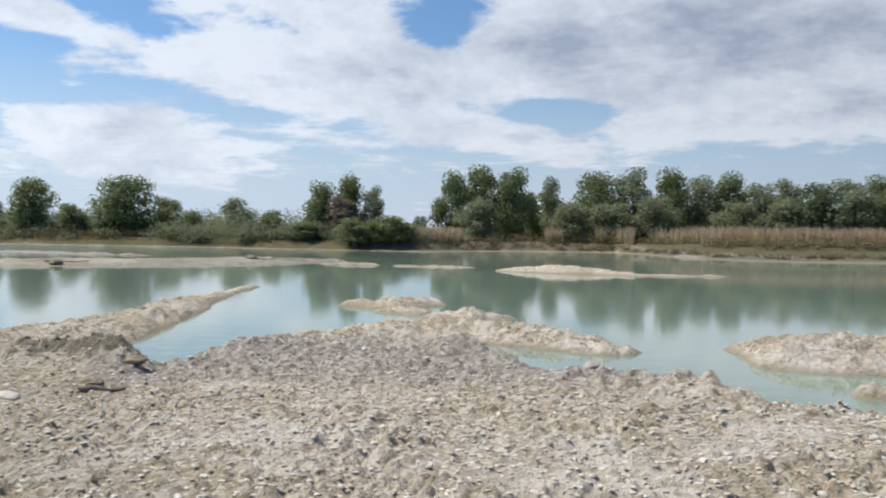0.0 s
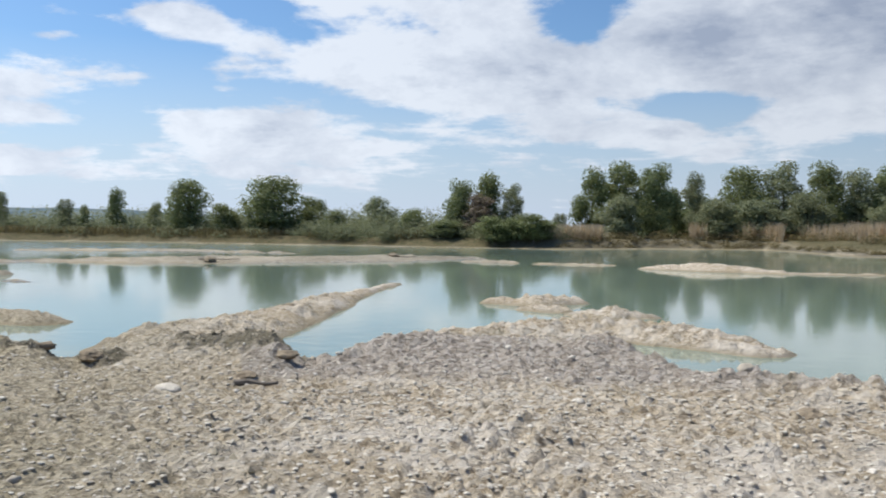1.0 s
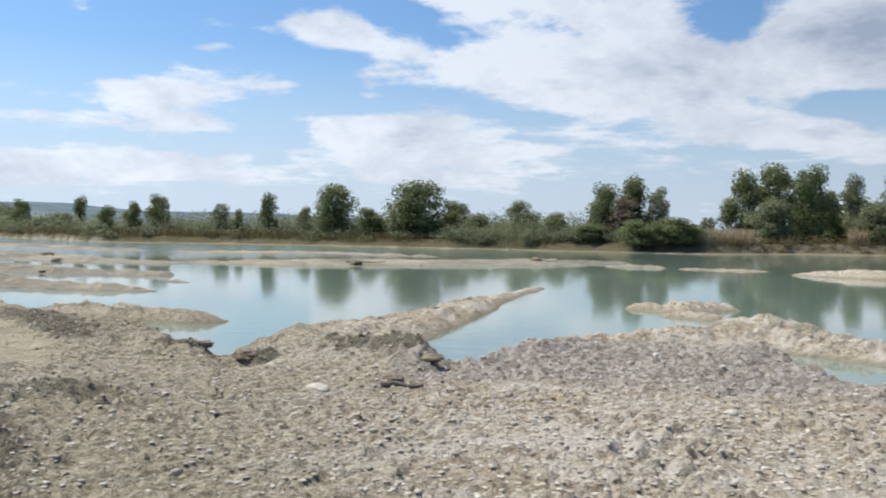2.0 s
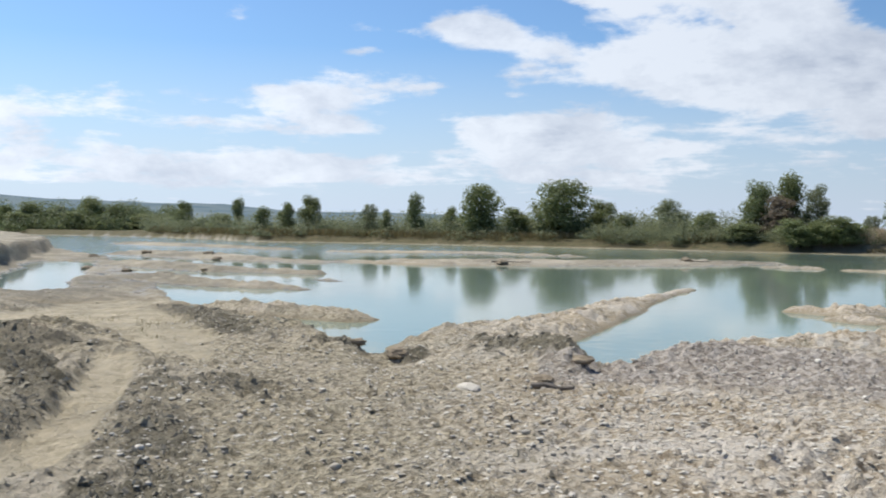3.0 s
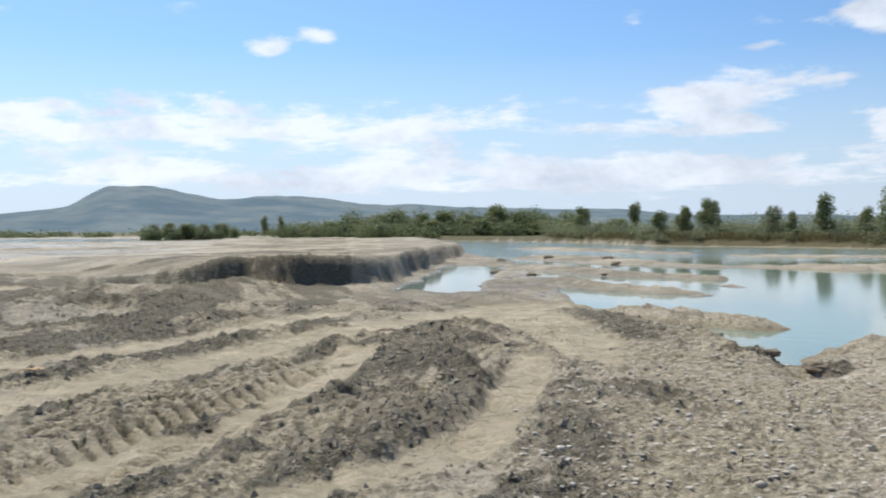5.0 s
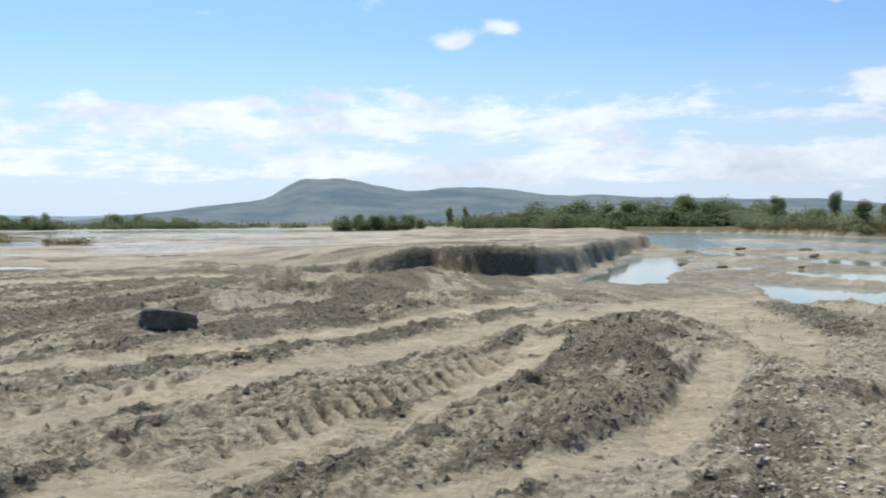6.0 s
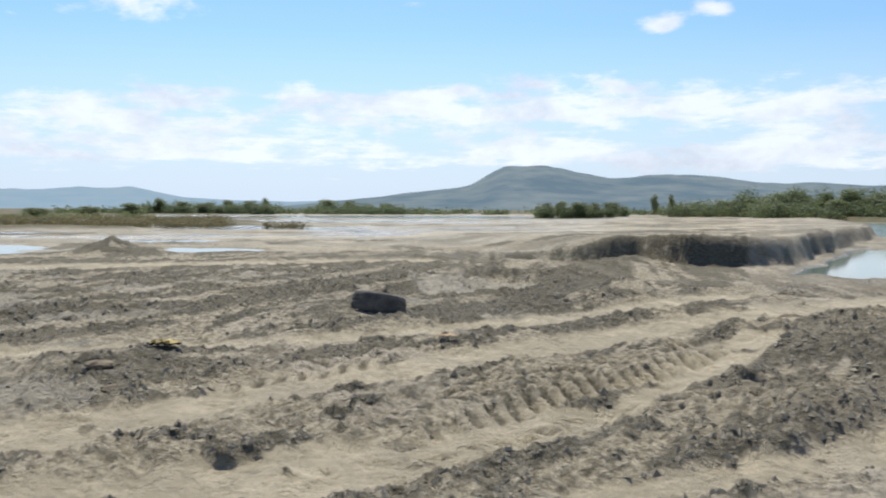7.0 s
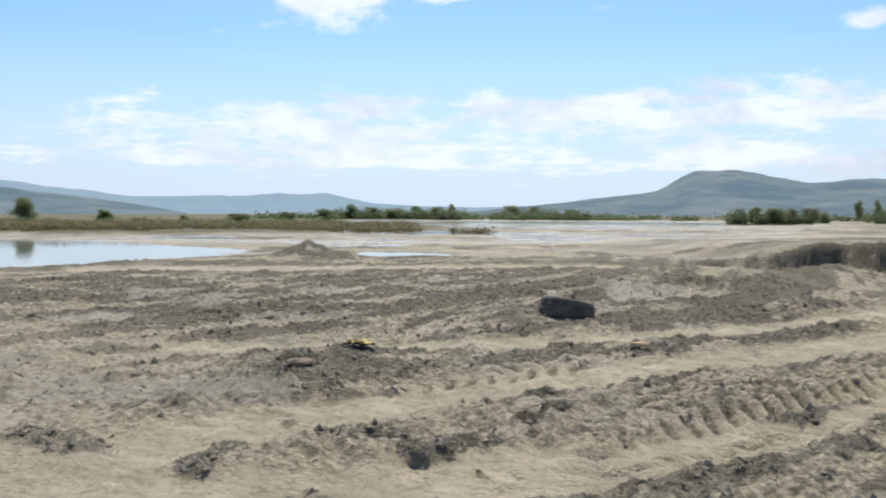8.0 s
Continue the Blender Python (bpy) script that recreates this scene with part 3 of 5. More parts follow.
def land(x, y):
    """Height of the ground, and where it is soil, wheel track and grass."""
    d = np.hypot(x, y) + 1e-6
    az = np.degrees(np.arctan2(-x, y))
    wob = np.clip(d / 14, 0.4, 3)
    wx = x + 0.42 * wob * fbm(x / (1.3 * wob), y / (1.3 * wob), 4, 3)
    wy = y + 0.42 * wob * fbm(x / (1.3 * wob) + 31, y / (1.3 * wob), 4, 7)
    wd, waz = np.hypot(wx, wy), np.degrees(np.arctan2(-wx, wy))
    # near shore and plain
    shore = np.interp(waz, *zip(*SHORE))
    scarp_x = np.interp(wy, SCARP_Y, SCARP_X)
    low = sm((d - 15) / 13) * sm((az - 34) / 8) * sm((y - 7) / 6)
    top = -0.02 - 0.40 * low * sm((x + 0.18 * (wx - x) - scarp_x) / 0.9 + 0.5)
    plain = sm((az - 62) / 10) * sm((d - 24) / 16)
    top = top - 0.13 * plain * sm((az - 60) / 6)
    sx = x + 0.18 * (wx - x)
    raised = sm((scarp_x - sx) / 0.8 + 0.5) * sm((y - 13.5) / 4) * np.exp(-np.clip(scarp_x - sx, 0, 1e4) / 30)
    top = top + raised * (0.62 - 0.22 * sm((d - 45) / 40) + 0.06 * fbm(x / 1.5, y / 1.5, 3, 19) - top)
    top = top + 0.05 * fbm(x / 4, y / 4, 3, 11) * (1 - 0.4 * plain)
    t = shore - wd
    h = np.where(t > 0, WATER + (top - WATER) * sm(t / (1.7 + 2.6 * sm((az - 18.5) / 2.5) + 1.2 * sm((az - 27) / 3)) + 0.03), WATER - np.minimum(-t * 0.22, 0.7))
    for pts in MOUNDS:
        dist, w, up = along(x + 0.25 * (wx - x), y + 0.25 * (wy - y), pts)
        h = h + up * np.exp(-((dist / w) ** 2) * 1.1) * (1 + 0.55 * fbm(x / 0.9, y / 0.9, 4, 13, 0.6))
    heap_line = along(x + 0.35 * (wx - x), y + 0.35 * (wy - y), [(-4.3, 10.9, 1, 0), (-2.4, 11.9, 1, 0), (0.4, 11.8, 1, 0), (1.6, 11.6, 1, 0)])[0]
    heap = 1 - sm((heap_line - 1.3 + 0.5 * fbm(x / 0.7, y / 0.7, 3, 15)) / 0.9)
    for pts in BARS:
        dist, w, up = along(wx * 0.6 + x * 0.4, wy * 0.6 + y * 0.4, pts)
        h = np.maximum(h, WATER + np.maximum(up * (1 - (dist / w) ** 2), -0.7))
    # the pool below the scarp
    dist, w, up = along(x + 0.5 * (wx - x), y + 0.5 * (wy - y), [(-27.0, 20.0, 1.3, 0.3), (-30.2, 23.0, 1.4, 0.3), (-35.9, 28.6, 1.6, 0.35), (-44.0, 36.0, 1.8, 0.3)])
    h = np.minimum(h, WATER + np.maximum((dist / w) ** 2 - 1, -0.8) * 0.22 + np.where(dist > w * 1.3, 9, 0))
    # far bank
    fe, fb = np.interp(waz, *zip(*FAR_EDGE)), np.interp(az, *zip(*FAR_BANK))
    far_h = WATER + 0.16 * sm((wd - fe) / 4) + 0.75 * sm((d + 0.6 * fbm(x / 2.5, y / 2.5, 3, 21) - fb) / (1.8 + 5.2 * sm((-6.5 - az) / 3.5)))
    far_h = far_h + sm((d - fb - 4) / 8) * 0.25 * fbm(x / 9, y / 9, 3, 23) - np.where(wd < fe, (fe - wd) * 0.15, 0)
    is_far = (wd > fe - 4) & (az < 54) & (az > -120)
    h = np.where(is_far, np.maximum(h, far_h), h)
    # puddles on the plain
    pool = np.zeros_like(h)
    for pts in PUDDLES:
        dist, w, up = along(x + 1.2 * (wx - x), y + 1.2 * (wy - y), pts)
        dip = (1 - sm((dist / w - 0.6) / 0.8)) * (az > 60)
        h = h - up * dip
        pool = np.maximum(pool, dip)
    # wheel tracks
    track = np.zeros_like(h)
    for pts in TRACKS:
        dist, w, up = along(x + 0.34 * (wx - x), y + 0.34 * (wy - y), pts)
        m = 1 - sm((dist / w - 0.6) / 0.5)
        rim = np.exp(-(((dist / w - 1.35) / 0.28) ** 2))
        h = h - 0.6 * up * m + 0.3 * up * rim * (1 + fbm(x / 0.4, y / 0.4, 3, 35))
        track = np.maximum(track, m)
    # turned-up clods
    turned = np.zeros_like(h)
    rut = np.exp(-((along(x + 0.3 * (wx - x), y + 0.3 * (wy - y), TRACKS[0])[0] / 0.5) ** 2))
    for pts in CLOD_RIDGES:
        dist, w, up = along(x + 0.45 * (wx - x), y + 0.45 * (wy - y), pts)
        m = np.exp(-((dist / w) ** 2)) * (1 - rut)
        h = h + up * m * (0.22 + 0.35 * fbm(x / 0.3, y / 0.3, 4, 57, 0.6))
        turned = np.maximum(turned, m)
    turned = sm((turned + 1.1 * fbm(x / 0.55, y / 0.55, 5, 59, 0.65) - 0.42) / 0.45)
    lug_mask, printed = np.zeros_like(h), np.zeros_like(h)
    for pts in TREADS:
        relief, show = lugs(x + 0.12 * (wx - x), y + 0.12 * (wy - y), pts)
        show = show * np.clip(0.9 + 0.8 * fbm(x / 0.6, y / 0.6, 3, 69), 0, 1)
        h = h + 0.9 * show * relief * (0.85 + 0.5 * vnoise(x / 0.09, y / 0.09, 70))
        printed = np.maximum(printed, np.clip(show / 0.03, 0, 1))
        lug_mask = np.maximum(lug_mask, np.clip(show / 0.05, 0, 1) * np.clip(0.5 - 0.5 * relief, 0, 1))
    turned = turned * (1 - 0.9 * printed)
    clod = stones(x + 0.1 * fbm(x / 0.3, y / 0.3, 2, 63), y, 0.30, 64) * 0.55 + stones(x, y, 0.15, 66) * 0.4
    h = h + turned * 0.075 * clod * (d < 45)
    track = track * (1 - turned)
    above = sm((h - WATER) / 0.15)
    soil = sm((az - 14 - 5 * fbm(x / 2, y / 2, 3, 41)) / 26) * (1 - sm((az - 140) / 40))
    soil = np.maximum(soil * (1 - 0.35 * sm((d - 14) / 20) * (az < 58)), sm((raised - 0.2) / 0.5) * 0.5)
    soil = np.maximum(soil, 0.75 * sm((wd - fe + 3) / 3) * sm((az + 10) / 3.5) * (az < 54))
    soil = np.maximum(soil, 0.95 * sm((d - fb + 2.4 + 2.0 * fbm(x / 3.0, y / 1.5, 4, 47)) / 0.8) * sm((-6.5 - az) / 3.5))
    soil = np.maximum(soil, 0.7 * sm((d - 50) / 5) * (az > 8) * (az < 60))
    dry_track = track * (1 - 0.6 * lug_mask) * sm((az - 34) / 8) * np.clip(0.72 + 1.0 * fbm(x / 0.7, y / 0.7, 5, 33, 0.6), 0.1, 1)
    # ragged mud just above and below the water
    shallow = np.exp(-(((h - WATER) / 0.22) ** 2)) * sm((d - 18) / 8) * sm((az - 8) / 6) * (az < 56)
    h = h + shallow * (0.15 * fbm(x / 1.7, y / 1.7, 5, 45, 0.6) + 0.07 * fbm(x / 0.6, y / 0.6, 4, 44, 0.6))
    # churned clods and stones
    rough = (1 - 0.7 * track) * above * (1 - 0.9 * pool)
    near = np.clip(1.4 - d / 60, 0.12, 1)
    churn = sm(fbm(x / 2.4, y / 2.4, 4, 51) * 1.9 + 0.45)
    patch = 0.35 + 1.1 * churn
    ridged = 1 - np.abs(fbm(x / 0.55, y / 0.55, 4, 61)) * 2.2
    h = h + rough * near * patch * (0.025 * soil + 0.035) * (ridged - 0.35)
    on_bar = sm((d - np.interp(az, *zip(*SHORE))) / 1.0) * (d < 80)
    crag = 0.5 - np.abs(fbm(x / 0.5, y / 0.5, 4, 68)) * 1.6
    h = h + above * on_bar * (0.10 * fbm(x / 0.9, y / 0.9, 4, 67) + 0.08 * crag - 0.03 + (d < 34) * (0.07 * stones(x, y, 0.5, 73) + 0.06 * stones(x, y, 0.22, 74)))
    lumps = np.clip(fbm(x / 0.20, y / 0.20, 3, 71), -0.15, 1)
    h = h + rough * near * patch * (0.085 - 0.045 * soil) * lumps
    h = h + rough * near * (0.045 - 0.005 * soil) * np.clip(fbm(x / 0.085, y / 0.085, 2, 81), -0.2, 1)
    pebbly = np.clip(0.45 + 1.1 * fbm(x / 1.1, y / 1.1, 3, 83), 0.05, 1) * (1 - 0.75 * soil) * (1 - 0.8 * heap)
    h = h + rough * (d < 30) * pebbly * (0.12 * stones(x, y, 0.19, 85) + 0.075 * stones(x, y, 0.10, 87) - 0.015)
    h = h + rough * (d < 30) * heap * (0.08 * stones(x, y, 0.15, 88))
    # furrows that follow the traffic
    n_, s_ = x * 0.83 + y * 0.55, -x * 0.55 + y * 0.83
    curve = n_ + 0.012 * s_ * s_
    zone = sm((az - 38) / 14) * (1 - sm((az - 128) / 20)) * (1 - sm((d - 26) / 30))
    furrow = fbm(curve / 0.36, s_ / 1.7, 5, 101, 0.6)
    h = h + rough * zone * (1 - 0.8 * printed) * (0.040 * furrow + 0.045 * churn * np.clip(fbm(x / 0.16, y / 0.16, 3, 103) + 0.1, 0, 1))
    stripe = sm(fbm(curve / 0.8, s_ / 3.2, 5, 107, 0.6) * 2.6 + 0.52)
    churn = churn * (1 - 0.75 * zone) + 0.75 * zone * stripe
    churn = np.clip(churn + zone * 0.8 * furrow * (1 - track), 0, 1)
    # crumbled earth off the tracks
    open_soil = soil * (1 - 0.85 * printed) * rough * (d < 40) * sm((az - 30) / 10) * (1 - heap)
    grain = np.clip(0.35 + 1.2 * fbm(x / 0.9, y / 0.9, 4, 121, 0.6) + 0.5 * churn, 0.05, 1)
    size = np.clip(d / 12, 1, 2.5)
    h = h + open_soil * grain * (0.075 * stones(x + 0.05 * furrow, y, 0.24, 123) + 0.05 * size * stones(x, y, 0.42, 125) * churn + 0.05 * stones(x, y, 0.12, 127) - 0.02)
    works = sm((az - 40) / 6) * (1 - sm((az - 62) / 6)) * (1 - sm((d - 11) / 4))
    lane = sm((az - 66) / 5) * (1 - sm((d - 8.5) / 2))
    field = sm((az - 62) / 6) * sm((d - 11) / 4) * (1 - sm((d - 36) / 8))
    churn = np.clip(churn * (1 - 0.6 * printed) + 0.36 * works * (1 - 0.5 * printed) * np.clip(0.8 + 1.3 * fbm(x / 0.9, y / 0.9, 4, 133, 0.6), 0, 1.4) - 0.10 * lane + 0.26 * field + 0.3 * raised * np.clip(fbm(x / 3, y / 3, 4, 135) + 0.3, 0, 1), 0, 1)
    h = h + raised * (0.10 * fbm(x / 1.4, y / 1.4, 4, 129) + 0.05 * stones(x, y, 0.8, 131)) * (d < 90)
    # banded mud further out on the plain
    band = fbm(x / 1.6, y / 6.0, 5, 91, 0.6)
    h = h + rough * plain * 0.15 * band
    churn = np.clip(churn + plain * (0.9 * band - 0.1), 0, 1)
    tread = np.sin(y * 9 + x * 3) * 0.02 * track * (np.abs(vnoise(x / 1.5, y / 1.5, 5)) > 0.25)
    h = h + tread * (d < 16) * (az > 30)
    east = sm((-6.5 - az) / 3.5)
    green = sm(((wd - fe - 0.3) * (1 - east) + (d - fb - 0.8) * east) / 2.0 + 0.8 * fbm(x / 3, y / 3, 3, 25)) * ((az < 54) & (az > -140))
    green = np.maximum(green, 0.9 * sm((d - 330) / 60) * (az >= 54))
    green = np.maximum(green, 0.85 * sm((az - 85 + 3 * fbm(x / 9, y / 9, 3, 5)) / 3) * sm((d - 84 - 9 * fbm(x / 8, y / 8, 3, 4)) / 4) * (az < 150))
    face = np.exp(-(((d - fb - 0.4) / 1.5) ** 2)) * (az < 8) * (az > -60) * np.clip(0.9 + 0.9 * fbm(x / 1.6, y / 1.6, 4, 48), 0, 1)
    beach = (d < fb - 0.8) * (wd > fe - 1) * (az < 6) * (az > -60) * sm((az + 18) / 5) * sm(fbm(x / 6, y / 2, 4, 49) * 2.4 + 0.5)
    soil = np.clip(np.maximum(np.maximum(soil, face), 0.9 * beach), 0, 1)
    green = green * (1 - 0.9 * face)
    h = h + face * 0.28 * fbm(x / 0.9, y / 0.9, 4, 46)
    h = h + green * (az > 80) * (d > 80) * 0.3 * (d < 300)
    churn = churn * (0.25 + 0.75 * sm((az - 36) / 10))
    mud = sm((d - 24) / 8) * sm((az - 30) / 6) * (az < 56) + sm((d - 48) / 6) * (az > 8) * (az <= 30)
    churn = np.maximum(churn, 0.8 * np.clip(mud, 0, 1) * sm(fbm(x / 2.2, y / 2.2, 5, 109, 0.6) * 1.6 + 0.55))
    soil = np.maximum(soil, 0.85 * np.clip(mud, 0, 1))
    churn = np.maximum(churn, 0.7 * (1 - sm((np.abs(sx - scarp_x) - 0.55) / 0.35)) * sm((y - 13.5) / 3) * (d > 25)) * (1 - track)
    edge = (wd > fe - 2.5) * (d < fb + 1.2) * (az < 54) * (az > -60)
    pale_patch = sm(fbm(x / 4, y / 4, 4, 113) * 3.2 - 0.25)
    soil = np.maximum(soil, edge)
    churn = np.maximum(np.maximum(np.maximum(churn, turned), np.maximum(face, 0.5 * beach)), edge * (1 - pale_patch))
    # the hollows of the lug prints take the darker soil colour
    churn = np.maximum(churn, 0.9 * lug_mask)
    soil = np.maximum(soil, turned)
    # silt and standing wet on the plain and the flats
    flats = sm((d - 34) / 14) * sm((az - 60) / 8) * (1 - green) * (1 - raised * 0.8)
    sheet = fbm(x / 3.2 + 4, y / 11, 5, 115, 0.6)
    silt = flats * sm(sheet * 2.4 + 0.15 + 0.5 * sm((d - 40) / 30)) + 0.35 * np.clip(mud, 0, 1)
    wet = np.maximum(0.8 * flats * sm(fbm(x / 5, y / 16 + 9, 5, 117, 0.55) * 3.0 + 0.1), 0.8 * np.clip(mud, 0, 1) * sm(1 - (h - WATER) / 0.16))
    wet = np.maximum(wet, pool * 0.9)
    salt = sm((fbm(x / 1.6, y / 1.6, 4, 119) - 0.22) / 0.2) * sm((az - 66) / 8) * (1 - sm((d - 24) / 10)) * (1 - track) * (1 - turned)
    silt = np.clip(np.maximum(silt, 0.75 * salt), 0, 1)
    churn = churn * (1 - 0.65 * silt)
    return h, soil, dry_track, green, churn, np.clip(silt, 0, 1), np.clip(wet, 0, 1), heap * (az < 24)


def ground_height(x, y):
    return float(land(np.array([float(x)]), np.array([float(y)]))[0][0])


def build_ground():
    az = np.radians(np.concatenate([np.arange(-26, 115, 0.17), np.arange(115, 334, 2.0)]))
    r = [0.25]
    while r[-1] < 4800:
        q = r[-1]
        r.append(q * (1.06 if q < 1 else 1.014 if q < 4.4 else 1.0042 if q < 44 else 1.008 if q < 130 else 1.02 if q < 420 else 1.15))
    r = np.array(r)
    R, A = np.meshgrid(r, az, indexing="ij")
    x, y = -R * np.sin(A), R * np.cos(A)
    h, soil, track, green, churn, silt, wet, heap = land(x.ravel(), y.ravel())
    n, m = R.shape
    verts = np.stack([x.ravel(), y.ravel(), h], 1)
    i, j = np.meshgrid(np.arange(n - 1), np.arange(m), indexing="ij")
    a, b = i * m + j, i * m + (j + 1) % m
    quads = np.stack([a, b, b + m, a + m], -1).reshape(-1, 4)
    me = bpy.data.meshes.new("ground")
    me.vertices.add(len(verts) + 1)
    centre = len(verts)
    verts = np.vstack([verts, [[0, 0, verts[:m, 2].mean()]]])
    me.vertices.foreach_set("co", verts.ravel())
    jj = np.arange(m)
    tris = np.stack([np.full(m, centre), (jj + 1) % m, jj], 1)
    # faces wound to look up
    loops = np.concatenate([quads[:, ::-1].ravel(), tris[:, ::-1].ravel()])
    starts = np.concatenate([np.arange(len(quads)) * 4, len(quads) * 4 + np.arange(m) * 3])
    me.loops.add(len(loops))
    me.polygons.add(len(starts))
    me.loops.foreach_set("vertex_index", loops)
    me.polygons.foreach_set("loop_start", starts)
    me.update(calc_edges=True)
    me.validate()
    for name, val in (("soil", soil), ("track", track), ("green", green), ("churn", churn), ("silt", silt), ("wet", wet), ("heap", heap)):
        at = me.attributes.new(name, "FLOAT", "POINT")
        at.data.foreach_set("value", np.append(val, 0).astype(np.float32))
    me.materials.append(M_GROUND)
    me.polygons.foreach_set("use_smooth", np.ones(len(starts), bool))
    if me.polygons[len(quads) // 2].normal.z < 0:
        me.flip_normals()
    return tagged(new("ground", me), "pale gravel and churned brown soil with wheel tracks", "ground", kind="structure")


build_ground()


def mesh_object(name, bm, material, parent=None):
    me = bpy.data.meshes.new(name)
    bm.to_mesh(me)
    bm.free()
    me.materials.append(material)
    ob = new(name, me)
    ob.parent = parent
    return ob


def part(name, bm, material, parent, label=""):
    ob = mesh_object(name, bm, material, parent)
    return tagged(ob, label) if label else ob


def water_sheet(name, corners, z, material, label):
    bm = bmesh.new()
    bm.faces.new([bm.verts.new((x, y, z)) for x, y in corners])
    return tagged(mesh_object(name, bm, material), label, "water", kind="structure")


water_sheet("water", [(-300, 8), (140, 8), (260, 240), (-300, 240)], WATER, M_WATER, "calm turbid grey-green water of a flooded gravel pit")
water_sheet("water", [(-75, -45), (-31, -45), (-31, 5), (-75, 5)], -0.215, M_PUDDLE, "shallow pale puddles on the muddy plain")
water_sheet("water", [(-310, -20), (-76, -20), (-60, 18), (-60, 28), (-310, 138)], -0.215, M_PUDDLE, "thin far sheets of standing water on the plain")


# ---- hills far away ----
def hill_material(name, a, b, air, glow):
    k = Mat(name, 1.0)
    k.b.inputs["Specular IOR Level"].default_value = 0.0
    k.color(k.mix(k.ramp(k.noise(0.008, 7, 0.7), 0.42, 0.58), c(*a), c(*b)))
    # the bluish haze of distance is put in as a faint emission
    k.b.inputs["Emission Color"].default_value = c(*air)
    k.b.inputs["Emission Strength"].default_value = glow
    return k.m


def hill_range(name, knots, radius, depth, material, label, seed):
    """A range whose crest, seen from the pit, stands at the given angles: azimuth, elevation."""
    az0, az1 = knots[0][0], knots[-1][0]
    azs = np.arange(az0, az1 + 0.01, 0.25)
    rows = np.linspace(0, 1, 18)
    el = np.interp(azs, *zip(*knots))
    bm = bmesh.new()
    grid = []
    for s in rows:
        line = []
        for a, e in zip(azs, el):
            prof = math.sin(min(s / 0.7, 1) * math.pi / 2) ** 1.5 if s < 0.7 else 1 - ((s - 0.7) / 0.3) ** 2 * 0.6
            rr = radius + depth * (s - 0.7)
            x, y = polar(a, rr)
            gully = noise.noise(Vector((x / 160, y / 160, seed))) * 0.16 + noise.noise(Vector((x / 50, y / 50, seed))) * 0.05
            crest = math.tan(radians(e)) * radius
            z = 1.6 + crest * prof * (1 + gully * (1 if s < 0.65 else 0.15)) - (4 if s == 0 else 0)
            line.append(bm.verts.new((x, y, z)))
        grid.append(line)
    for r0, r1 in zip(grid, grid[1:]):
        for i in range(len(r0) - 1):
            f = bm.faces.new((r0[i], r1[i], r1[i + 1], r0[i + 1]))
            f.smooth = True
    bmesh.ops.recalc_face_normals(bm, faces=bm.faces)
    return tagged(mesh_object(name, bm, material), label, "hill", kind="structure")


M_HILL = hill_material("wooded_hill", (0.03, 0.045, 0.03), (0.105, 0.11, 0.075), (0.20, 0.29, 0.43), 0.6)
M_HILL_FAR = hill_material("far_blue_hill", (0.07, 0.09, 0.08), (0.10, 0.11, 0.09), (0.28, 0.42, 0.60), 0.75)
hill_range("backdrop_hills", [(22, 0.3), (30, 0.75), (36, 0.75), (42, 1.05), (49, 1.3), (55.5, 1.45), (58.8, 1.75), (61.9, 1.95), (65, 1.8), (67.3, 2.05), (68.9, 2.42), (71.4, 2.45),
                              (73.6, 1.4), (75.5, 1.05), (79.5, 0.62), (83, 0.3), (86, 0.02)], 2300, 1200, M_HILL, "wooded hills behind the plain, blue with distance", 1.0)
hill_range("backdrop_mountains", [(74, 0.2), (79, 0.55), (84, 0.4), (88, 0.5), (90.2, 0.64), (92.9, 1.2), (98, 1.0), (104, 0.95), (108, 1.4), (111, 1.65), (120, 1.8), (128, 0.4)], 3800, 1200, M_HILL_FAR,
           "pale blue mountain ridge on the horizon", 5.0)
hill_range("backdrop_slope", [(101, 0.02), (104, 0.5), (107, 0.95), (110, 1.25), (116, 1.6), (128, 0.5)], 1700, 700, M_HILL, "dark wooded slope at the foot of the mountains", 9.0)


# ---- trees ----
def leaf_cards(rng, lobes, count, size):
    """Small bent leaf clumps scattered through the outer part of the lobes; returns vertices and faces."""
    vol = np.array([l[3] * l[3] * l[4] for l in lobes]) ** 0.75
    pick = rng.choice(len(lobes), count, p=vol / vol.sum())
    lob = np.array(lobes)[pick]
    v = rng.normal(size=(count, 3))
    v /= np.linalg.norm(v, axis=1, keepdims=True)
    rad = np.clip(1 - np.abs(rng.normal(0, 0.32, count)) + rng.normal(0, 0.07, count), 0.1, 1.08)
    p = lob[:, :3] + v * rad[:, None] * lob[:, [3, 3, 4]]
    n = v * 0.9 + rng.normal(0, 0.6, (count, 3)) + [0, 0, 0.5]
    n /= np.linalg.norm(n, axis=1, keepdims=True)
    a = rng.normal(size=(count, 3))
    a -= n * (a * n).sum(1, keepdims=True)
    a /= np.linalg.norm(a, axis=1, keepdims=True)
    b = np.cross(n, a)
    b /= np.linalg.norm(b, axis=1, keepdims=True) + 1e-9
    s = size * rng.uniform(0.55, 1.3, count)[:, None]
    mid = v * s * 0.22
    quad = np.stack([p - a * s, p - b * s * 0.6 + mid, p + a * s, p + b * s * 0.6 + mid], 1)
    verts = quad.reshape(-1, 3)
    faces = np.arange(count * 4).reshape(-1, 4)
    return verts, faces


def mesh_from(name, verts, faces, material):
    me = bpy.data.meshes.new(name)
    me.from_pydata([tuple(v) for v in verts], [], [tuple(f) for f in faces.tolist()])
    me.materials.append(material)
    return me


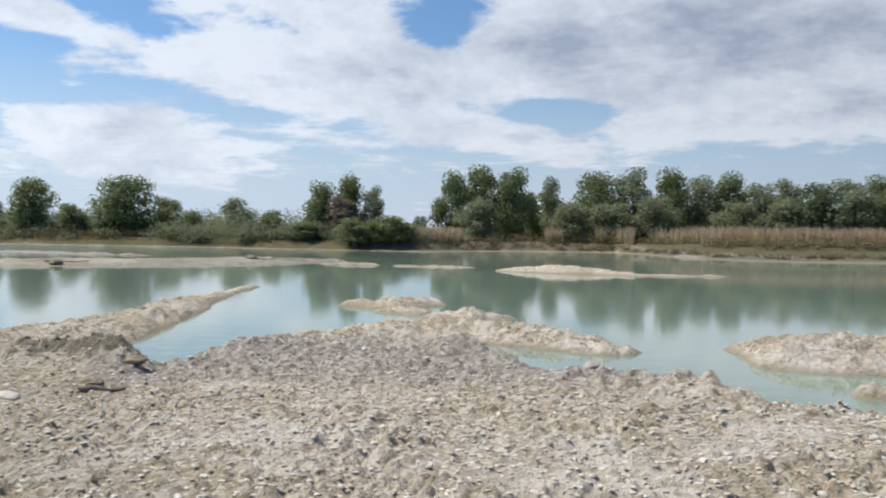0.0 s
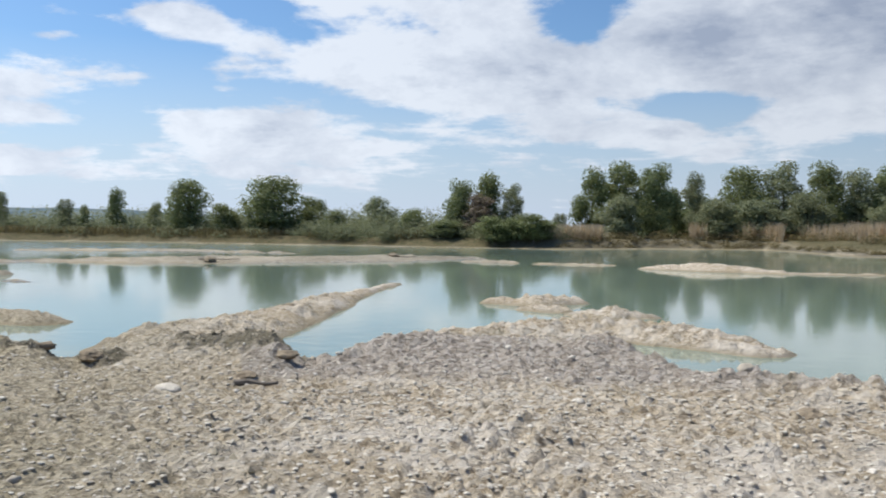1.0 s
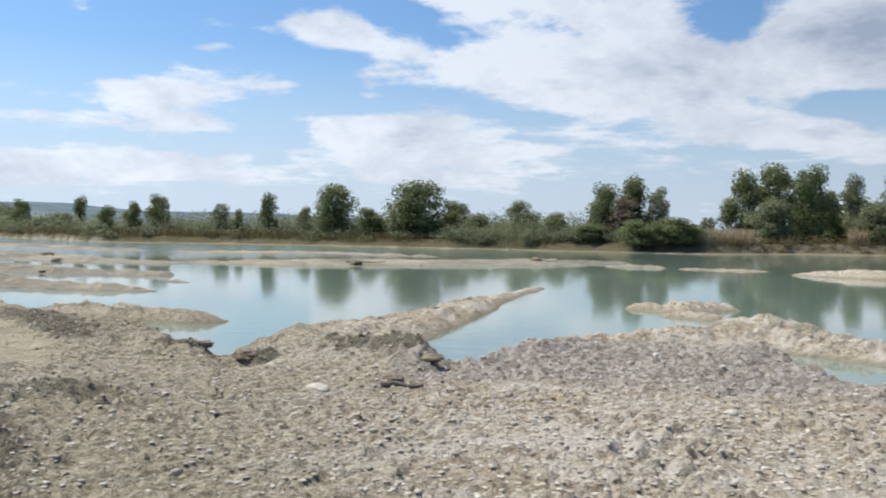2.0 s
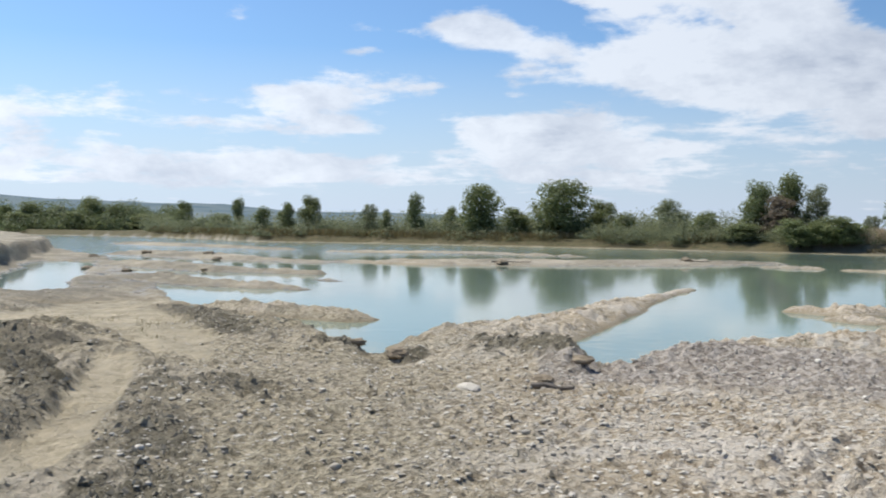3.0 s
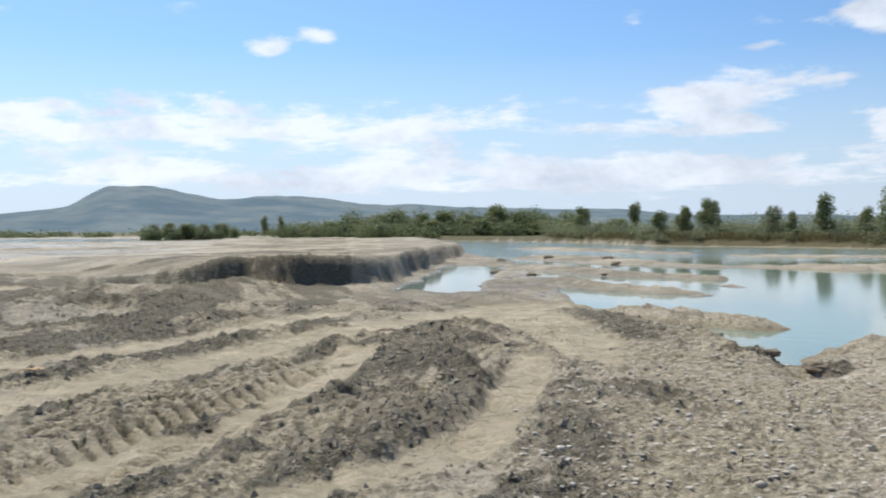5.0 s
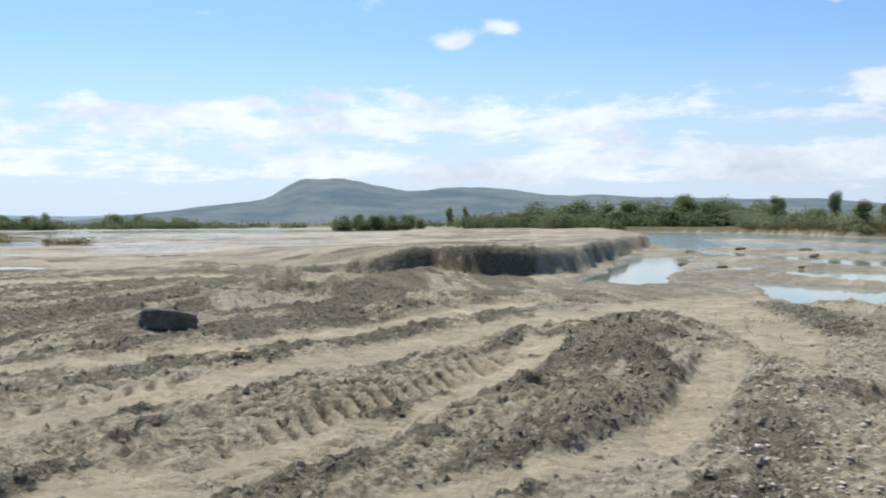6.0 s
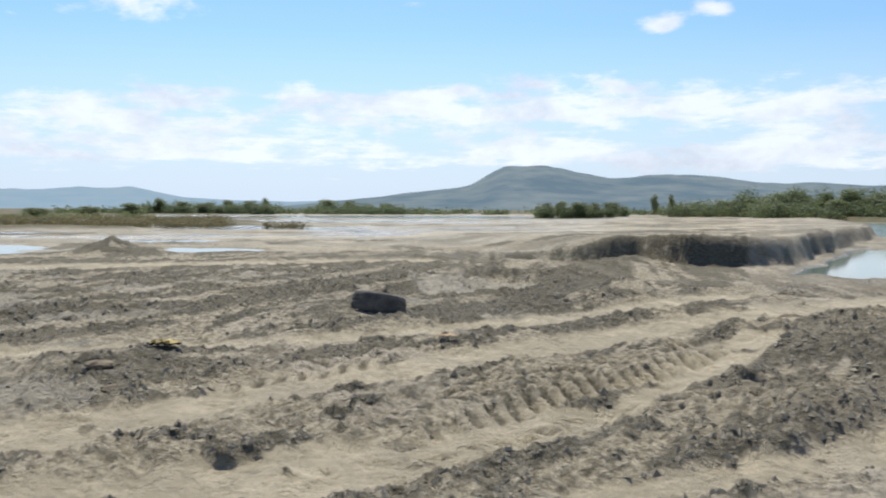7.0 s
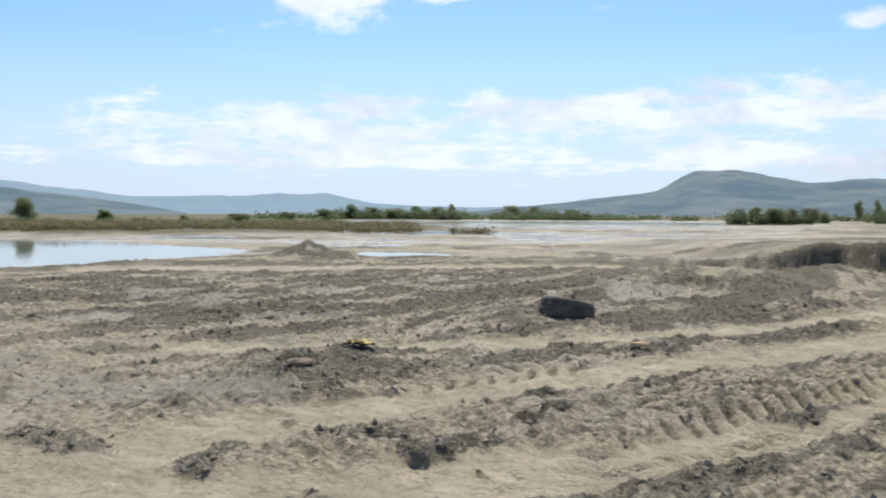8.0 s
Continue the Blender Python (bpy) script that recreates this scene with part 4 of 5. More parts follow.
def limb(bm, p, q, r0, r1, seg=6):
    """A tapered round limb from p to q."""
    p, q = Vector(p), Vector(q)
    rot = (q - p).to_track_quat("Z", "Y").to_matrix()
    rings = []
    for o, r in ((p, r0), (p.lerp(q, 0.5) + Vector((r0 * 0.4, -r0 * 0.3, 0)), (r0 + r1) / 2), (q, r1)):
        rings.append([bm.verts.new(o + rot @ Vector((math.cos(t) * r, math.sin(t) * r, 0))) for t in [k * math.tau / seg for k in range(seg)]])
    for a, b in zip(rings, rings[1:]):
        for k in range(seg):
            bm.faces.new((a[k], a[(k + 1) % seg], b[(k + 1) % seg], b[k]))


def make_tree(kind, seed, low=False):
    """A tree of unit height and unit width, standing at the origin."""
    rng = np.random.default_rng(seed)
    spec = {  # foot of the crown, lobes, leaves, leaf size, material, label
        "R": (0.03, 24, 8200, 0.0215, M_LEAF, "broad round-crowned green poplar on the bank"),
        "D": (0.03, 18, 8000, 0.0215, M_LEAF_DARK, "dense dark green round tree on the bank"),
        "A": (0.05, 26, 6800, 0.0195, M_LEAF_GREY, "loose grey-green willow with an airy crown"),
        "T": (0.06, 14, 5000, 0.025, M_LEAF, "slim upright green poplar on the bank"),
        "G": (0.02, 18, 5800, 0.0215, M_LEAF_GREY, "rounded grey-green willow bush on the bank"),
        "B": (0.01, 18, 5000, 0.026, M_LEAF, "low spreading green shrub at the water's edge"),
        "W": (0.05, 9, 1500, 0.030, M_LEAF_BROWN, "half-bare brownish twiggy tree among green ones"),
    }[kind]
    foot, count, leaves, size, mat, label = spec
    if low:
        leaves = leaves // 2
        size *= 1.3
    tree = new("tree", None)
    lobes = []
    for k in range(count):
        z = foot + (1 - foot) * (0.16 + 0.74 * (k + rng.uniform(0, 1)) / count)
        u = (z - foot) / (1 - foot)
        if kind == "T":
            env = 0.36 * math.sin(math.pi * min(u * 0.9 + 0.10, 1)) ** 0.6
        elif kind in "BG":
            env = 0.38 * math.sqrt(max(1 - (u * 0.95) ** 2, 0.05))
        else:
            env = 0.40 * math.sin(math.pi * min(u * 0.66 + 0.28, 1)) ** 0.7
        ang = rng.uniform(0, math.tau)
        off = env * rng.uniform(0.35, 0.85)
        lr = rng.uniform(0.14, 0.25) * (0.8 if kind in "AW" else 1.0)
        lobes.append((off * math.cos(ang), off * math.sin(ang), min(z, 0.93), lr, lr * rng.uniform(0.55, 0.8) * (0.9 if kind != "T" else 1.1)))
    lobes.append((0, 0, foot + (1 - foot) * 0.45, 0.26, (1 - foot) * 0.42))
    if kind in "RDA":
        lobes += [(0.14 * math.cos(a), 0.14 * math.sin(a), foot + 0.13, 0.19, 0.13) for a in (0.4, 2.5, 4.6)]
    v, f = leaf_cards(rng, lobes, leaves, size)
    v[:, 2] = np.maximum(v[:, 2], 0.004)
    crown = new("crown", mesh_from("crown", v, f, mat))
    crown.parent = tree
    bm = bmesh.new()
    top = Vector((rng.uniform(-0.03, 0.03), rng.uniform(-0.03, 0.03), 0.62))
    limb(bm, (0, 0, -0.03), top, 0.028, 0.010)
    for k in range(5 if not low else 2):
        o = lobes[rng.integers(len(lobes))]
        limb(bm, Vector((0, 0, 0)).lerp(top, rng.uniform(0.3, 0.9)), o[:3], 0.012, 0.004, 5)
    part("trunk", bm, M_BARK, tree)
    return tagged(tree, label, "tree")


TREES_EAST = [
    ("A", -23.0, 107, 7.1, 5.9), ("R", -21.1, 108, 7.4, 5.7), ("A", -19.6, 106, 7.0, 6.9), ("D", -17.6, 105, 6.7, 5.2), ("A", -16.1, 110, 7.1, 4.8), ("G", -15.9, 105, 5.0, 5.8),
    ("A", -14.7, 108, 7.0, 5.7), ("G", -13.2, 104, 4.6, 5.8), ("R", -12.9, 110, 7.6, 5.4), ("A", -11.3, 109, 7.4, 5.7), ("R", -9.6, 107, 7.7, 5.3), ("G", -9.0, 102, 5.1, 5.7),
    ("A", -7.5, 109, 8.2, 6.4), ("G", -6.5, 101, 4.3, 6.9), ("R", -5.5, 107, 7.7, 5.6), ("G", -3.8, 100, 4.2, 5.6), ("A", -2.8, 108, 7.1, 3.7), ("T", -1.7, 106, 5.2, 2.2),
]
TREES_NORTH = [
    ("R", -0.6, 102, 7.8, 4.5), ("R", 1.3, 104, 7.8, 5.8), ("G", 1.6, 98, 4.5, 5.1), ("R", 3.1, 101, 7.1, 4.2), ("A", 5.0, 105, 3.0, 2.2), ("B", 6.5, 91, 2.7, 4.5), ("A", 7.8, 99, 5.5, 3.2),
    ("B", 8.8, 92, 2.7, 4.2), ("B", 7.5, 91.5, 2.4, 3.4), ("T", 9.4, 100, 6.5, 4.2), ("W", 9.8, 97, 4.6, 5.4), ("R", 11.0, 99, 5.8, 4.0), ("B", 11.8, 96, 1.7, 4.7), ("B", 13.8, 100, 3.0, 3.7), ("G", 15.7, 104, 4.5, 4.8),
    ("B", 18.3, 106, 2.8, 3.9), ("R", 19.7, 111, 4.4, 4.1),
]
TREES_WEST = [
    ("R", 22.0, 108, 6.5, 7.5), ("B", 24.7, 109, 3.4, 4.0), ("R", 26.8, 112, 6.2, 5.2), ("B", 28.6, 119, 3.7, 2.4), ("T", 30.7, 119, 5.2, 2.8), ("B", 32.4, 122, 3.3, 1.8),
    ("A", 33.4, 124, 4.3, 2.7), ("R", 36.9, 130, 5.3, 3.4), ("R", 38.3, 130, 4.4, 2.6), ("B", 39.7, 130, 3.6, 3.1), ("T", 41.0, 155, 5.4, 2.8), ("B", 41.9, 152, 2.9, 5.6),
    ("B", 42.8, 156, 2.1, 4.8), ("R", 44.1, 165, 5.1, 3.5), ("B", 45.1, 195, 2.5, 7.2), ("B", 46.4, 200, 3.2, 7.4), ("R", 47.8, 205, 5.3, 5.8), ("R", 49.1, 205, 6.4, 7.6),
]
TREES_FAR = [
    ("B", 49.9, 200, 3.6, 7.4), ("A", 50.8, 210, 5.2, 6.0), ("R", 52.2, 210, 5.4, 6.5), ("B", 52.8, 205, 3.3, 7.6), ("R", 53.5, 215, 5.2, 4.8), ("R", 55.0, 218, 5.6, 5.3),
    ("R", 56.0, 220, 5.0, 5.2), ("B", 57.0, 224, 4.0, 7.2), ("R", 57.7, 235, 4.3, 5.5), ("R", 58.9, 240, 3.8, 6.5), ("B", 60.3, 240, 3.2, 7.4), ("T", 61.8, 280, 4.7, 2.8),
    ("T", 62.8, 280, 4.7, 3.1), ("R", 65.3, 226, 3.5, 4.6), ("A", 66.3, 228, 3.7, 4.8), ("R", 67.2, 226, 3.6, 4.4), ("R", 68.2, 230, 4.0, 4.4), ("A", 68.9, 228, 3.7, 3.2),
]
TREES_PLAIN = [
    ("R", 78.5, 370, 3.4, 8.2), ("R", 80.7, 360, 3.9, 6.7), ("R", 82.0, 360, 4.1, 9.6), ("T", 85.6, 300, 4.0, 3.3), ("R", 86.5, 300, 3.4, 5.6), ("R", 87.7, 300, 3.7, 5.6),
    ("A", 89.0, 300, 3.2, 7.4), ("R", 90.3, 300, 3.3, 6.3), ("R", 91.6, 300, 3.8, 5.2), ("R", 93.1, 210, 2.9, 6.5), ("B", 95.4, 190, 2.0, 5.3), ("B", 98.1, 180, 1.6, 6.7),
    ("B", 101.2, 160, 1.3, 2.0), ("B", 103.5, 150, 0.9, 4.6), ("B", 105.5, 150, 2.1, 3.0), ("R", 109.6, 130, 3.4, 3.4),
]


def plant_trees():
    rng = random.Random(5)
    stock = {}
    for k, kind in enumerate("RDATGBW"):
        for v in range({"R": 4, "A": 3, "G": 2, "B": 3, "T": 2}.get(kind, 1)):
            stock.setdefault((kind, False), []).append(make_tree(kind, 10 * k + v + 1))
        for v in range(2 if kind in "RATB" else 0):
            stock.setdefault((kind, True), []).append(make_tree(kind, 100 + 10 * k + v, True))
    used = set()
    for group, rows in (("trees on the far bank", TREES_EAST + TREES_NORTH + TREES_WEST), ("trees on the far plain", TREES_FAR + TREES_PLAIN)):
        for kind, az, d, h, w in rows:
            x, y = polar(az, d)
            far = d > 180
            choice = rng.choice(stock[(kind, far)] if (kind, far) in stock else stock[(kind, False)])
            turn = Matrix.Rotation(rng.uniform(0, math.tau), 4, "Z")
            m = Matrix.Translation((x, y, ground_height(x, y) - 0.05)) @ turn @ Matrix.Diagonal((w * 1.12, w * 1.12, h * (1.02 if d < 260 else 1.24), 1))
            if choice.name not in used:
                used.add(choice.name)
                choice.matrix_basis = m
                tagged(choice, group=group)
            else:
                twin = copy_thing(choice, m)
                twin.matrix_basis = m
                tagged(twin, group=group)
    for rows in stock.values():
        for t in rows:
            if t.name not in used:
                for o in (*t.children, t):
                    bpy.data.objects.remove(o)


plant_trees()


# ---- reeds, brush and far woods ----
def blades(name, places, height, width, material, label, seed, lean=0.12):
    """Upright dry stems in one mesh; places are (x, y)."""
    rng = np.random.default_rng(seed)
    p = np.array(places)
    n = len(p)
    z = land(p[:, 0], p[:, 1])[0]
    hh = height * rng.uniform(0.6, 1.15, n)
    ang = rng.uniform(0, math.pi, n)
    dx, dy = np.cos(ang) * width, np.sin(ang) * width
    lx, ly = rng.normal(0, lean, n) * hh, rng.normal(0, lean, n) * hh
    base = np.stack([p[:, 0], p[:, 1], z - 0.03], 1)
    side = np.stack([dx, dy, 0 * dx], 1)
    mid = base + np.stack([lx * 0.35, ly * 0.35, hh * 0.55], 1)
    tip = base + np.stack([lx, ly, hh], 1)
    verts = np.stack([base - side * 0.6, base + side * 0.6, mid + side, mid - side, tip], 1).reshape(-1, 3)
    i = np.arange(n)[:, None] * 5
    me = bpy.data.meshes.new(name)
    me.from_pydata([tuple(v) for v in verts], [], [tuple(f) for f in (i + [0, 1, 2, 3]).tolist()] + [tuple(f) for f in (i + [3, 2, 4]).tolist()])
    me.materials.append(material)
    return tagged(new(name, me), label, name.replace("_", " "), kind="stuff")


def belt(rng, n, az0, az1, d0, d1, clump=0.0):
    """Random places between two azimuths, behind the far bank's edge by d0 to d1 metres."""
    out = []
    while len(out) < n:
        a = rng.uniform(az0, az1)
        d = np.interp(a, *zip(*FAR_BANK)) + rng.uniform(d0, d1)
        x, y = polar(a, d)
        if clump and noise.noise(Vector((x / 5, y / 5, 3.0))) < clump:
            continue
        out.append((x, y))
    return out


def cover(name, places, height, width, size, per, material, label, seed):
    """Low brush in one mesh: each clump a handful of leaf pieces."""
    rng = np.random.default_rng(seed)
    allv, allf, k = [], [], 0
    p = np.array(places)
    for (x, y), z in zip(places, land(p[:, 0], p[:, 1])[0]):
        s = rng.uniform(0.6, 1.3)
        lobes = [(x, y, z + height * s * 0.4, width * s, height * s * 0.6), (x + width * 0.5, y, z + height * s * 0.3, width * s * 0.7, height * s * 0.4)]
        v, f = leaf_cards(rng, lobes, per, size)
        v[:, 2] = np.maximum(v[:, 2], z - 0.02)
        allv.append(v)
        allf.append(f + k)
        k += len(v)
    return tagged(new(name, mesh_from(name, np.vstack(allv), np.vstack(allf), material)), label, name.replace("_", " "), kind="stuff")


rr = random.Random(11)
blades("reed_bed", belt(rr, 7000, -24, -12.5, 13, 18), 1.75, 0.035, M_REED, "tall dry straw-coloured reeds behind the bank", 1)
blades("reed_bed", belt(rr, 2000, -12.5, -7.6, 9, 18, 0.0) + belt(rr, 1900, -7.6, -2.5, 1.5, 7, 0.05), 1.7, 0.035, M_REED, "broken clumps of dry reeds along the bank", 2)
blades("dry_grass", belt(rr, 2600, 2.5, 6.0, 1.5, 8), 1.4, 0.035, M_REED, "dry pale grass between the trees", 3)
blades("dry_grass", belt(rr, 5000, 6, 30, 1.0, 6, -0.1), 0.8, 0.04, M_BRUSH, "brownish dry grass on the low bank", 4)
blades("dry_grass", belt(rr, 5000, 30, 46, 1.0, 8), 0.9, 0.05, M_BRUSH, "dull brown grass on the far bank", 5)
cover("bank_brush", belt(rr, 120, -24, -8, 5, 12) + belt(rr, 50, -7.5, 6, 1.0, 4), 0.8, 0.9, 0.10, 90, M_BRUSH, "brown and green brush on the bank", 6)
cover("bank_brush", belt(rr, 170, -23, 5, -0.2, 1.6), 0.4, 0.6, 0.09, 40, M_BRUSH, "tufts of olive grass overhanging the bank", 16)
cover("bank_brush", belt(rr, 210, 5, 20, 0.8, 6), 1.5, 1.2, 0.09, 190, M_LEAF_GREY, "green brush hanging over the bank", 7)
cover("bank_brush", belt(rr, 120, 20, 46, 1.0, 8), 1.0, 1.3, 0.12, 120, M_LEAF_GREY, "grey-green brush on the far bank", 8)
cover("far_woods", belt(rr, 130, -25, -8, 27, 40) + belt(rr, 60, -7.5, 0, 13, 26), 4.2, 2.6, 0.30, 220, M_LEAF_DARK, "dark woods behind the first row of trees", 9)
cover("far_woods", belt(rr, 290, 8, 46, 4, 22), 2.8, 2.2, 0.15, 240, M_LEAF_GREY, "low grey-green thicket behind the bank", 10)


def plain_belt(n, az0, az1, d0, d1, seed):
    q = random.Random(seed)
    return [polar(q.uniform(az0, az1), q.uniform(d0, d1)) for _ in range(n)]


cover("far_woods", plain_belt(150, 44.5, 57.5, 192, 245, 1) + plain_belt(40, 57, 62, 220, 250, 7), 3.6, 3.4, 0.26, 280, M_LEAF_DARK, "thick green scrub at the edge of the plain", 11)
cover("far_woods", plain_belt(70, 77.5, 83.2, 300, 360, 31) + plain_belt(90, 84.8, 92.5, 290, 330, 32), 3.4, 1.8, 0.3, 160, M_LEAF_DARK, "broken row of small far trees", 19)
cover("far_woods", plain_belt(60, 64.4, 69.6, 222, 240, 22), 2.9, 1.5, 0.2, 240, M_LEAF_DARK, "low dark thicket under a far row of trees", 18)
cover("far_woods", plain_belt(170, 61, 97, 300, 380, 2), 2.3, 4.0, 0.5, 60, M_LEAF_DARK, "thin line of far scrub on the plain", 12)
cover("far_woods", plain_belt(46, 44.5, 58, 205, 250, 21), 5.4, 2.6, 0.24, 1300, M_LEAF_DARK, "taller dark trees standing out of the scrub", 17)
cover("bank_brush", plain_belt(420, 88, 114, 90, 132, 3), 0.7, 1.5, 0.11, 130, M_BRUSH, "low brown scrub on the sandy rise", 13)
cover("bank_brush", plain_belt(60, 92, 114, 112, 150, 4), 1.0, 2.0, 0.15, 130, M_LEAF, "low green scrub on the sandy rise", 14)
cover("bank_brush", [polar(84.6 + 0.35 * k, 95 + k % 3) for k in range(-3, 4)], 0.9, 0.9, 0.10, 160, M_BRUSH, "rusty green shrub alone on the plain", 15)


# ---- stones ----
def pebble(rng):
    """A small worn stone of about unit size."""
    bm = bmesh.new()
    bmesh.ops.create_icosphere(bm, subdivisions=1, radius=0.5)
    sx, sy, sz = rng.uniform(0.8, 1.25), rng.uniform(0.65, 1.0), rng.uniform(0.32, 0.55)
    for v in bm.verts:
        v.co *= rng.uniform(0.82, 1.12)
        v.co = Vector((v.co.x * sx, v.co.y * sy, v.co.z * sz))
    for f in bm.faces:
        f.smooth = True
    return bm


def stone_places(n, az0, az1, d0, d1, seed, skip_tracks=True):
    rng = np.random.default_rng(seed)
    m = n * 4
    az, d = np.radians(rng.uniform(az0, az1, m)), np.sqrt(rng.uniform(d0**2, d1**2, m))
    x, y = -d * np.sin(az), d * np.cos(az)
    h, soil, track, green, churn = land(x, y)[:5]
    keep = (h > WATER + 0.05) & (rng.random(m) > 0.55 * soil) & ((track < 0.3) | (not skip_tracks))
    return np.stack([x, y, h], 1)[keep][:n]


def scatter_stones():
    rng = random.Random(3)
    shapes = []
    for _ in range(8):
        bm = pebble(rng)
        me = bpy.data.meshes.new("stone")
        bm.to_mesh(me)
        bm.free()
        me.materials.append(M_STONE)
        shapes.append(me)
    for x, y, z in stone_places(240, -24, 48, 5.4, 13, 31):
        s = 0.045 + 0.09 * rng.random() ** 2.5
        ob = new("stone", rng.choice(shapes))
        ob.matrix_world = Matrix.LocRotScale((x, y, z + s * 0.04), Euler((rng.uniform(-0.4, 0.4), rng.uniform(-0.4, 0.4), rng.uniform(0, 6.3))), (s, s, s))
        tagged(ob, "pale worn river stone half sunk in gravel", "stone", "stones on the shore")
    # the finer gravel, in one mesh
    g = np.random.default_rng(8)
    base = [np.array([v.co[:] for v in me.vertices]) for me in shapes]
    tri = [np.array([p.vertices[:] for p in me.polygons]) for me in shapes]
    places = np.vstack([stone_places(10000, -26, 50, 5.2, 9.5, 41), stone_places(8000, -26, 50, 9, 17, 42), stone_places(900, -26, 30, 14, 30, 44)])
    V, F, k = [], [], 0
    for x, y, z in places:
        q = int(g.integers(8))
        s = 0.016 + 0.05 * g.random() ** 2.6
        a = g.uniform(0, 6.3)
        ca, sb = math.cos(a), math.sin(a)
        V.append(base[q] @ np.array([[ca, sb, 0], [-sb, ca, 0], [0, 0, 1]]) * s + (x, y, z + s * 0.06))
        F.append(tri[q] + k)
        k += len(base[q])
    tagged(new("gravel", mesh_from("gravel", np.vstack(V), np.vstack(F), M_STONE)), "loose pale gravel over the shore", "gravel", kind="stuff")


scatter_stones()


def scatter_clods():
    """Broken crumbs of moist earth where the soil is churned, in one mesh."""
    rng, g = random.Random(14), np.random.default_rng(15)
    base, tri = [], []
    for _ in range(12):
        # an angular lump with eight broken faces
        sides = [Vector((0.6, 0, 0)), Vector((0, 0.45, 0)), Vector((-0.6, 0, 0)), Vector((0, -0.45, 0)), Vector((0, 0, 0.4)), Vector((0, 0, -0.4))]
        base.append(np.array([(p * rng.uniform(0.7, 1.3) + Vector((rng.uniform(-0.2, 0.2), rng.uniform(-0.2, 0.2), rng.uniform(-0.1, 0.1))))[:] for p in sides]))
        tri.append(np.array([(a, (a + 1) % 4, 4) for a in range(4)] + [((a + 1) % 4, a, 5) for a in range(4)]))
    m = 190000
    az, d = np.radians(g.uniform(22, 113, m)), 5.2 + 22 * g.random(m) ** 1.5
    x, y = -d * np.sin(az), d * np.cos(az)
    h, soil, track, green, churn = land(x, y)[:5]
    keep = (h > WATER + 0.1) & (g.random(m) < np.clip(churn * 1.1 - 0.25, 0.06, 1)) & (track < 0.4)
    V, F, k = [], [], 0
    for px, py, pz, pd in np.stack([x, y, h, d], 1)[keep][:30000]:
        q = int(g.integers(12))
        size = (0.020 + 0.055 * g.random() ** 3.5) * (1 + pd / 50)
        a = g.uniform(0, 6.3)
        ca, sb = math.cos(a), math.sin(a)
        V.append(base[q] @ np.array([[ca, sb, 0], [-sb, ca, 0], [0, 0, 1]]) * size + (px, py, pz - size * 0.12))
        F.append(tri[q] + k)
        k += len(base[q])
    tagged(new("clods", mesh_from("clods", np.vstack(V), np.vstack(F), M_CRUMB)), "crumbled clods of moist brown earth", "clods", kind="stuff")


scatter_clods()


def boulder(size, x, y, material, name, label, group, seed, flat=0.7, crumbly=0.0):
    """A rounded stone, or with crumbly a broken lump of earth."""
    rng = random.Random(seed)
    bm = bmesh.new()
    bmesh.ops.create_icosphere(bm, subdivisions=3, radius=0.5)
    for v in bm.verts:
        p = v.co + Vector((seed * 1.7, 0, 0))
        n = noise.noise(p * 2.2) * 0.28 + noise.noise(p * 6) * 0.10
        n += crumbly * (abs(noise.noise(p * 3.1)) * 0.9 + abs(noise.noise(p * 8)) * 0.4 + noise.noise(p * 19) * 0.16)
        v.co *= 1 + n
        v.co.z *= flat
    ob = mesh_object(name, bm, material)
    ob.matrix_world = Matrix.LocRotScale((x, y, ground_height(x, y) + size * flat * 0.12), Euler((0, 0, rng.uniform(0, 6.3))), (size * rng.uniform(1, 1.5), size, size * rng.uniform(0.7, 1)))
    return tagged(ob, label, name, group)


boulder(0.17, 1.02, 10.7, M_STONE, "stone", "single white stone on the gravel crest", "stones on the shore", 1)
boulder(0.20, -4.6, 8.55, M_STONE, "stone", "single white stone on brown soil", "stones on the shore", 2)
boulder(0.24, 1.35, 8.7, M_CLOD, "clod", "grey lump of earth on the gravel", "clods of earth", 3, 0.6, 0.6)
CLODS = [(-7.0, 11.1, 0.25), (-7.9, 11.4, 0.2), (-4.0, 10.2, 0.22), (-4.1, 9.3, 0.16), (-13.6, 9.0, 0.2), (-9.5, -0.9, 0.15), (-12.9, 15.6, 0.2),
         (-36.6, 31.4, 0.42), (-33.0, 30.4, 0.4), (-33.6, 31.4, 0.25), (-38.5, 38.0, 0.4), (-44.0, 42.0, 0.4), (-49.0, 47.0, 0.5), (-37.5, 41.5, 0.35), (-30.5, 32.6, 0.2), (-27.4, 27.2, 0.2), (-22.8, 47.6, 0.6), (-15.0, 56.5, 0.6), (-40, 44, 0.5), (-43, 46.5, 0.6), (-1.9, 13.7, 0.2),
         (-8.2, 26.0, 0.22), (-7.9, 20.5, 0.25), (-44.8, 40.4, 0.6), (-47.2, 41.0, 0.5), (-10.4, -1.1, 0.2), (-12.2, 7.9, 0.25), (-10.9, 8.4, 0.25)]
for n, (cx, cy, cs) in enumerate(CLODS):
    boulder(cs, cx, cy, M_CLOD, "clod", "dark clod of wet earth on the ground", "clods of earth", 20 + n, 0.6, 0.5)


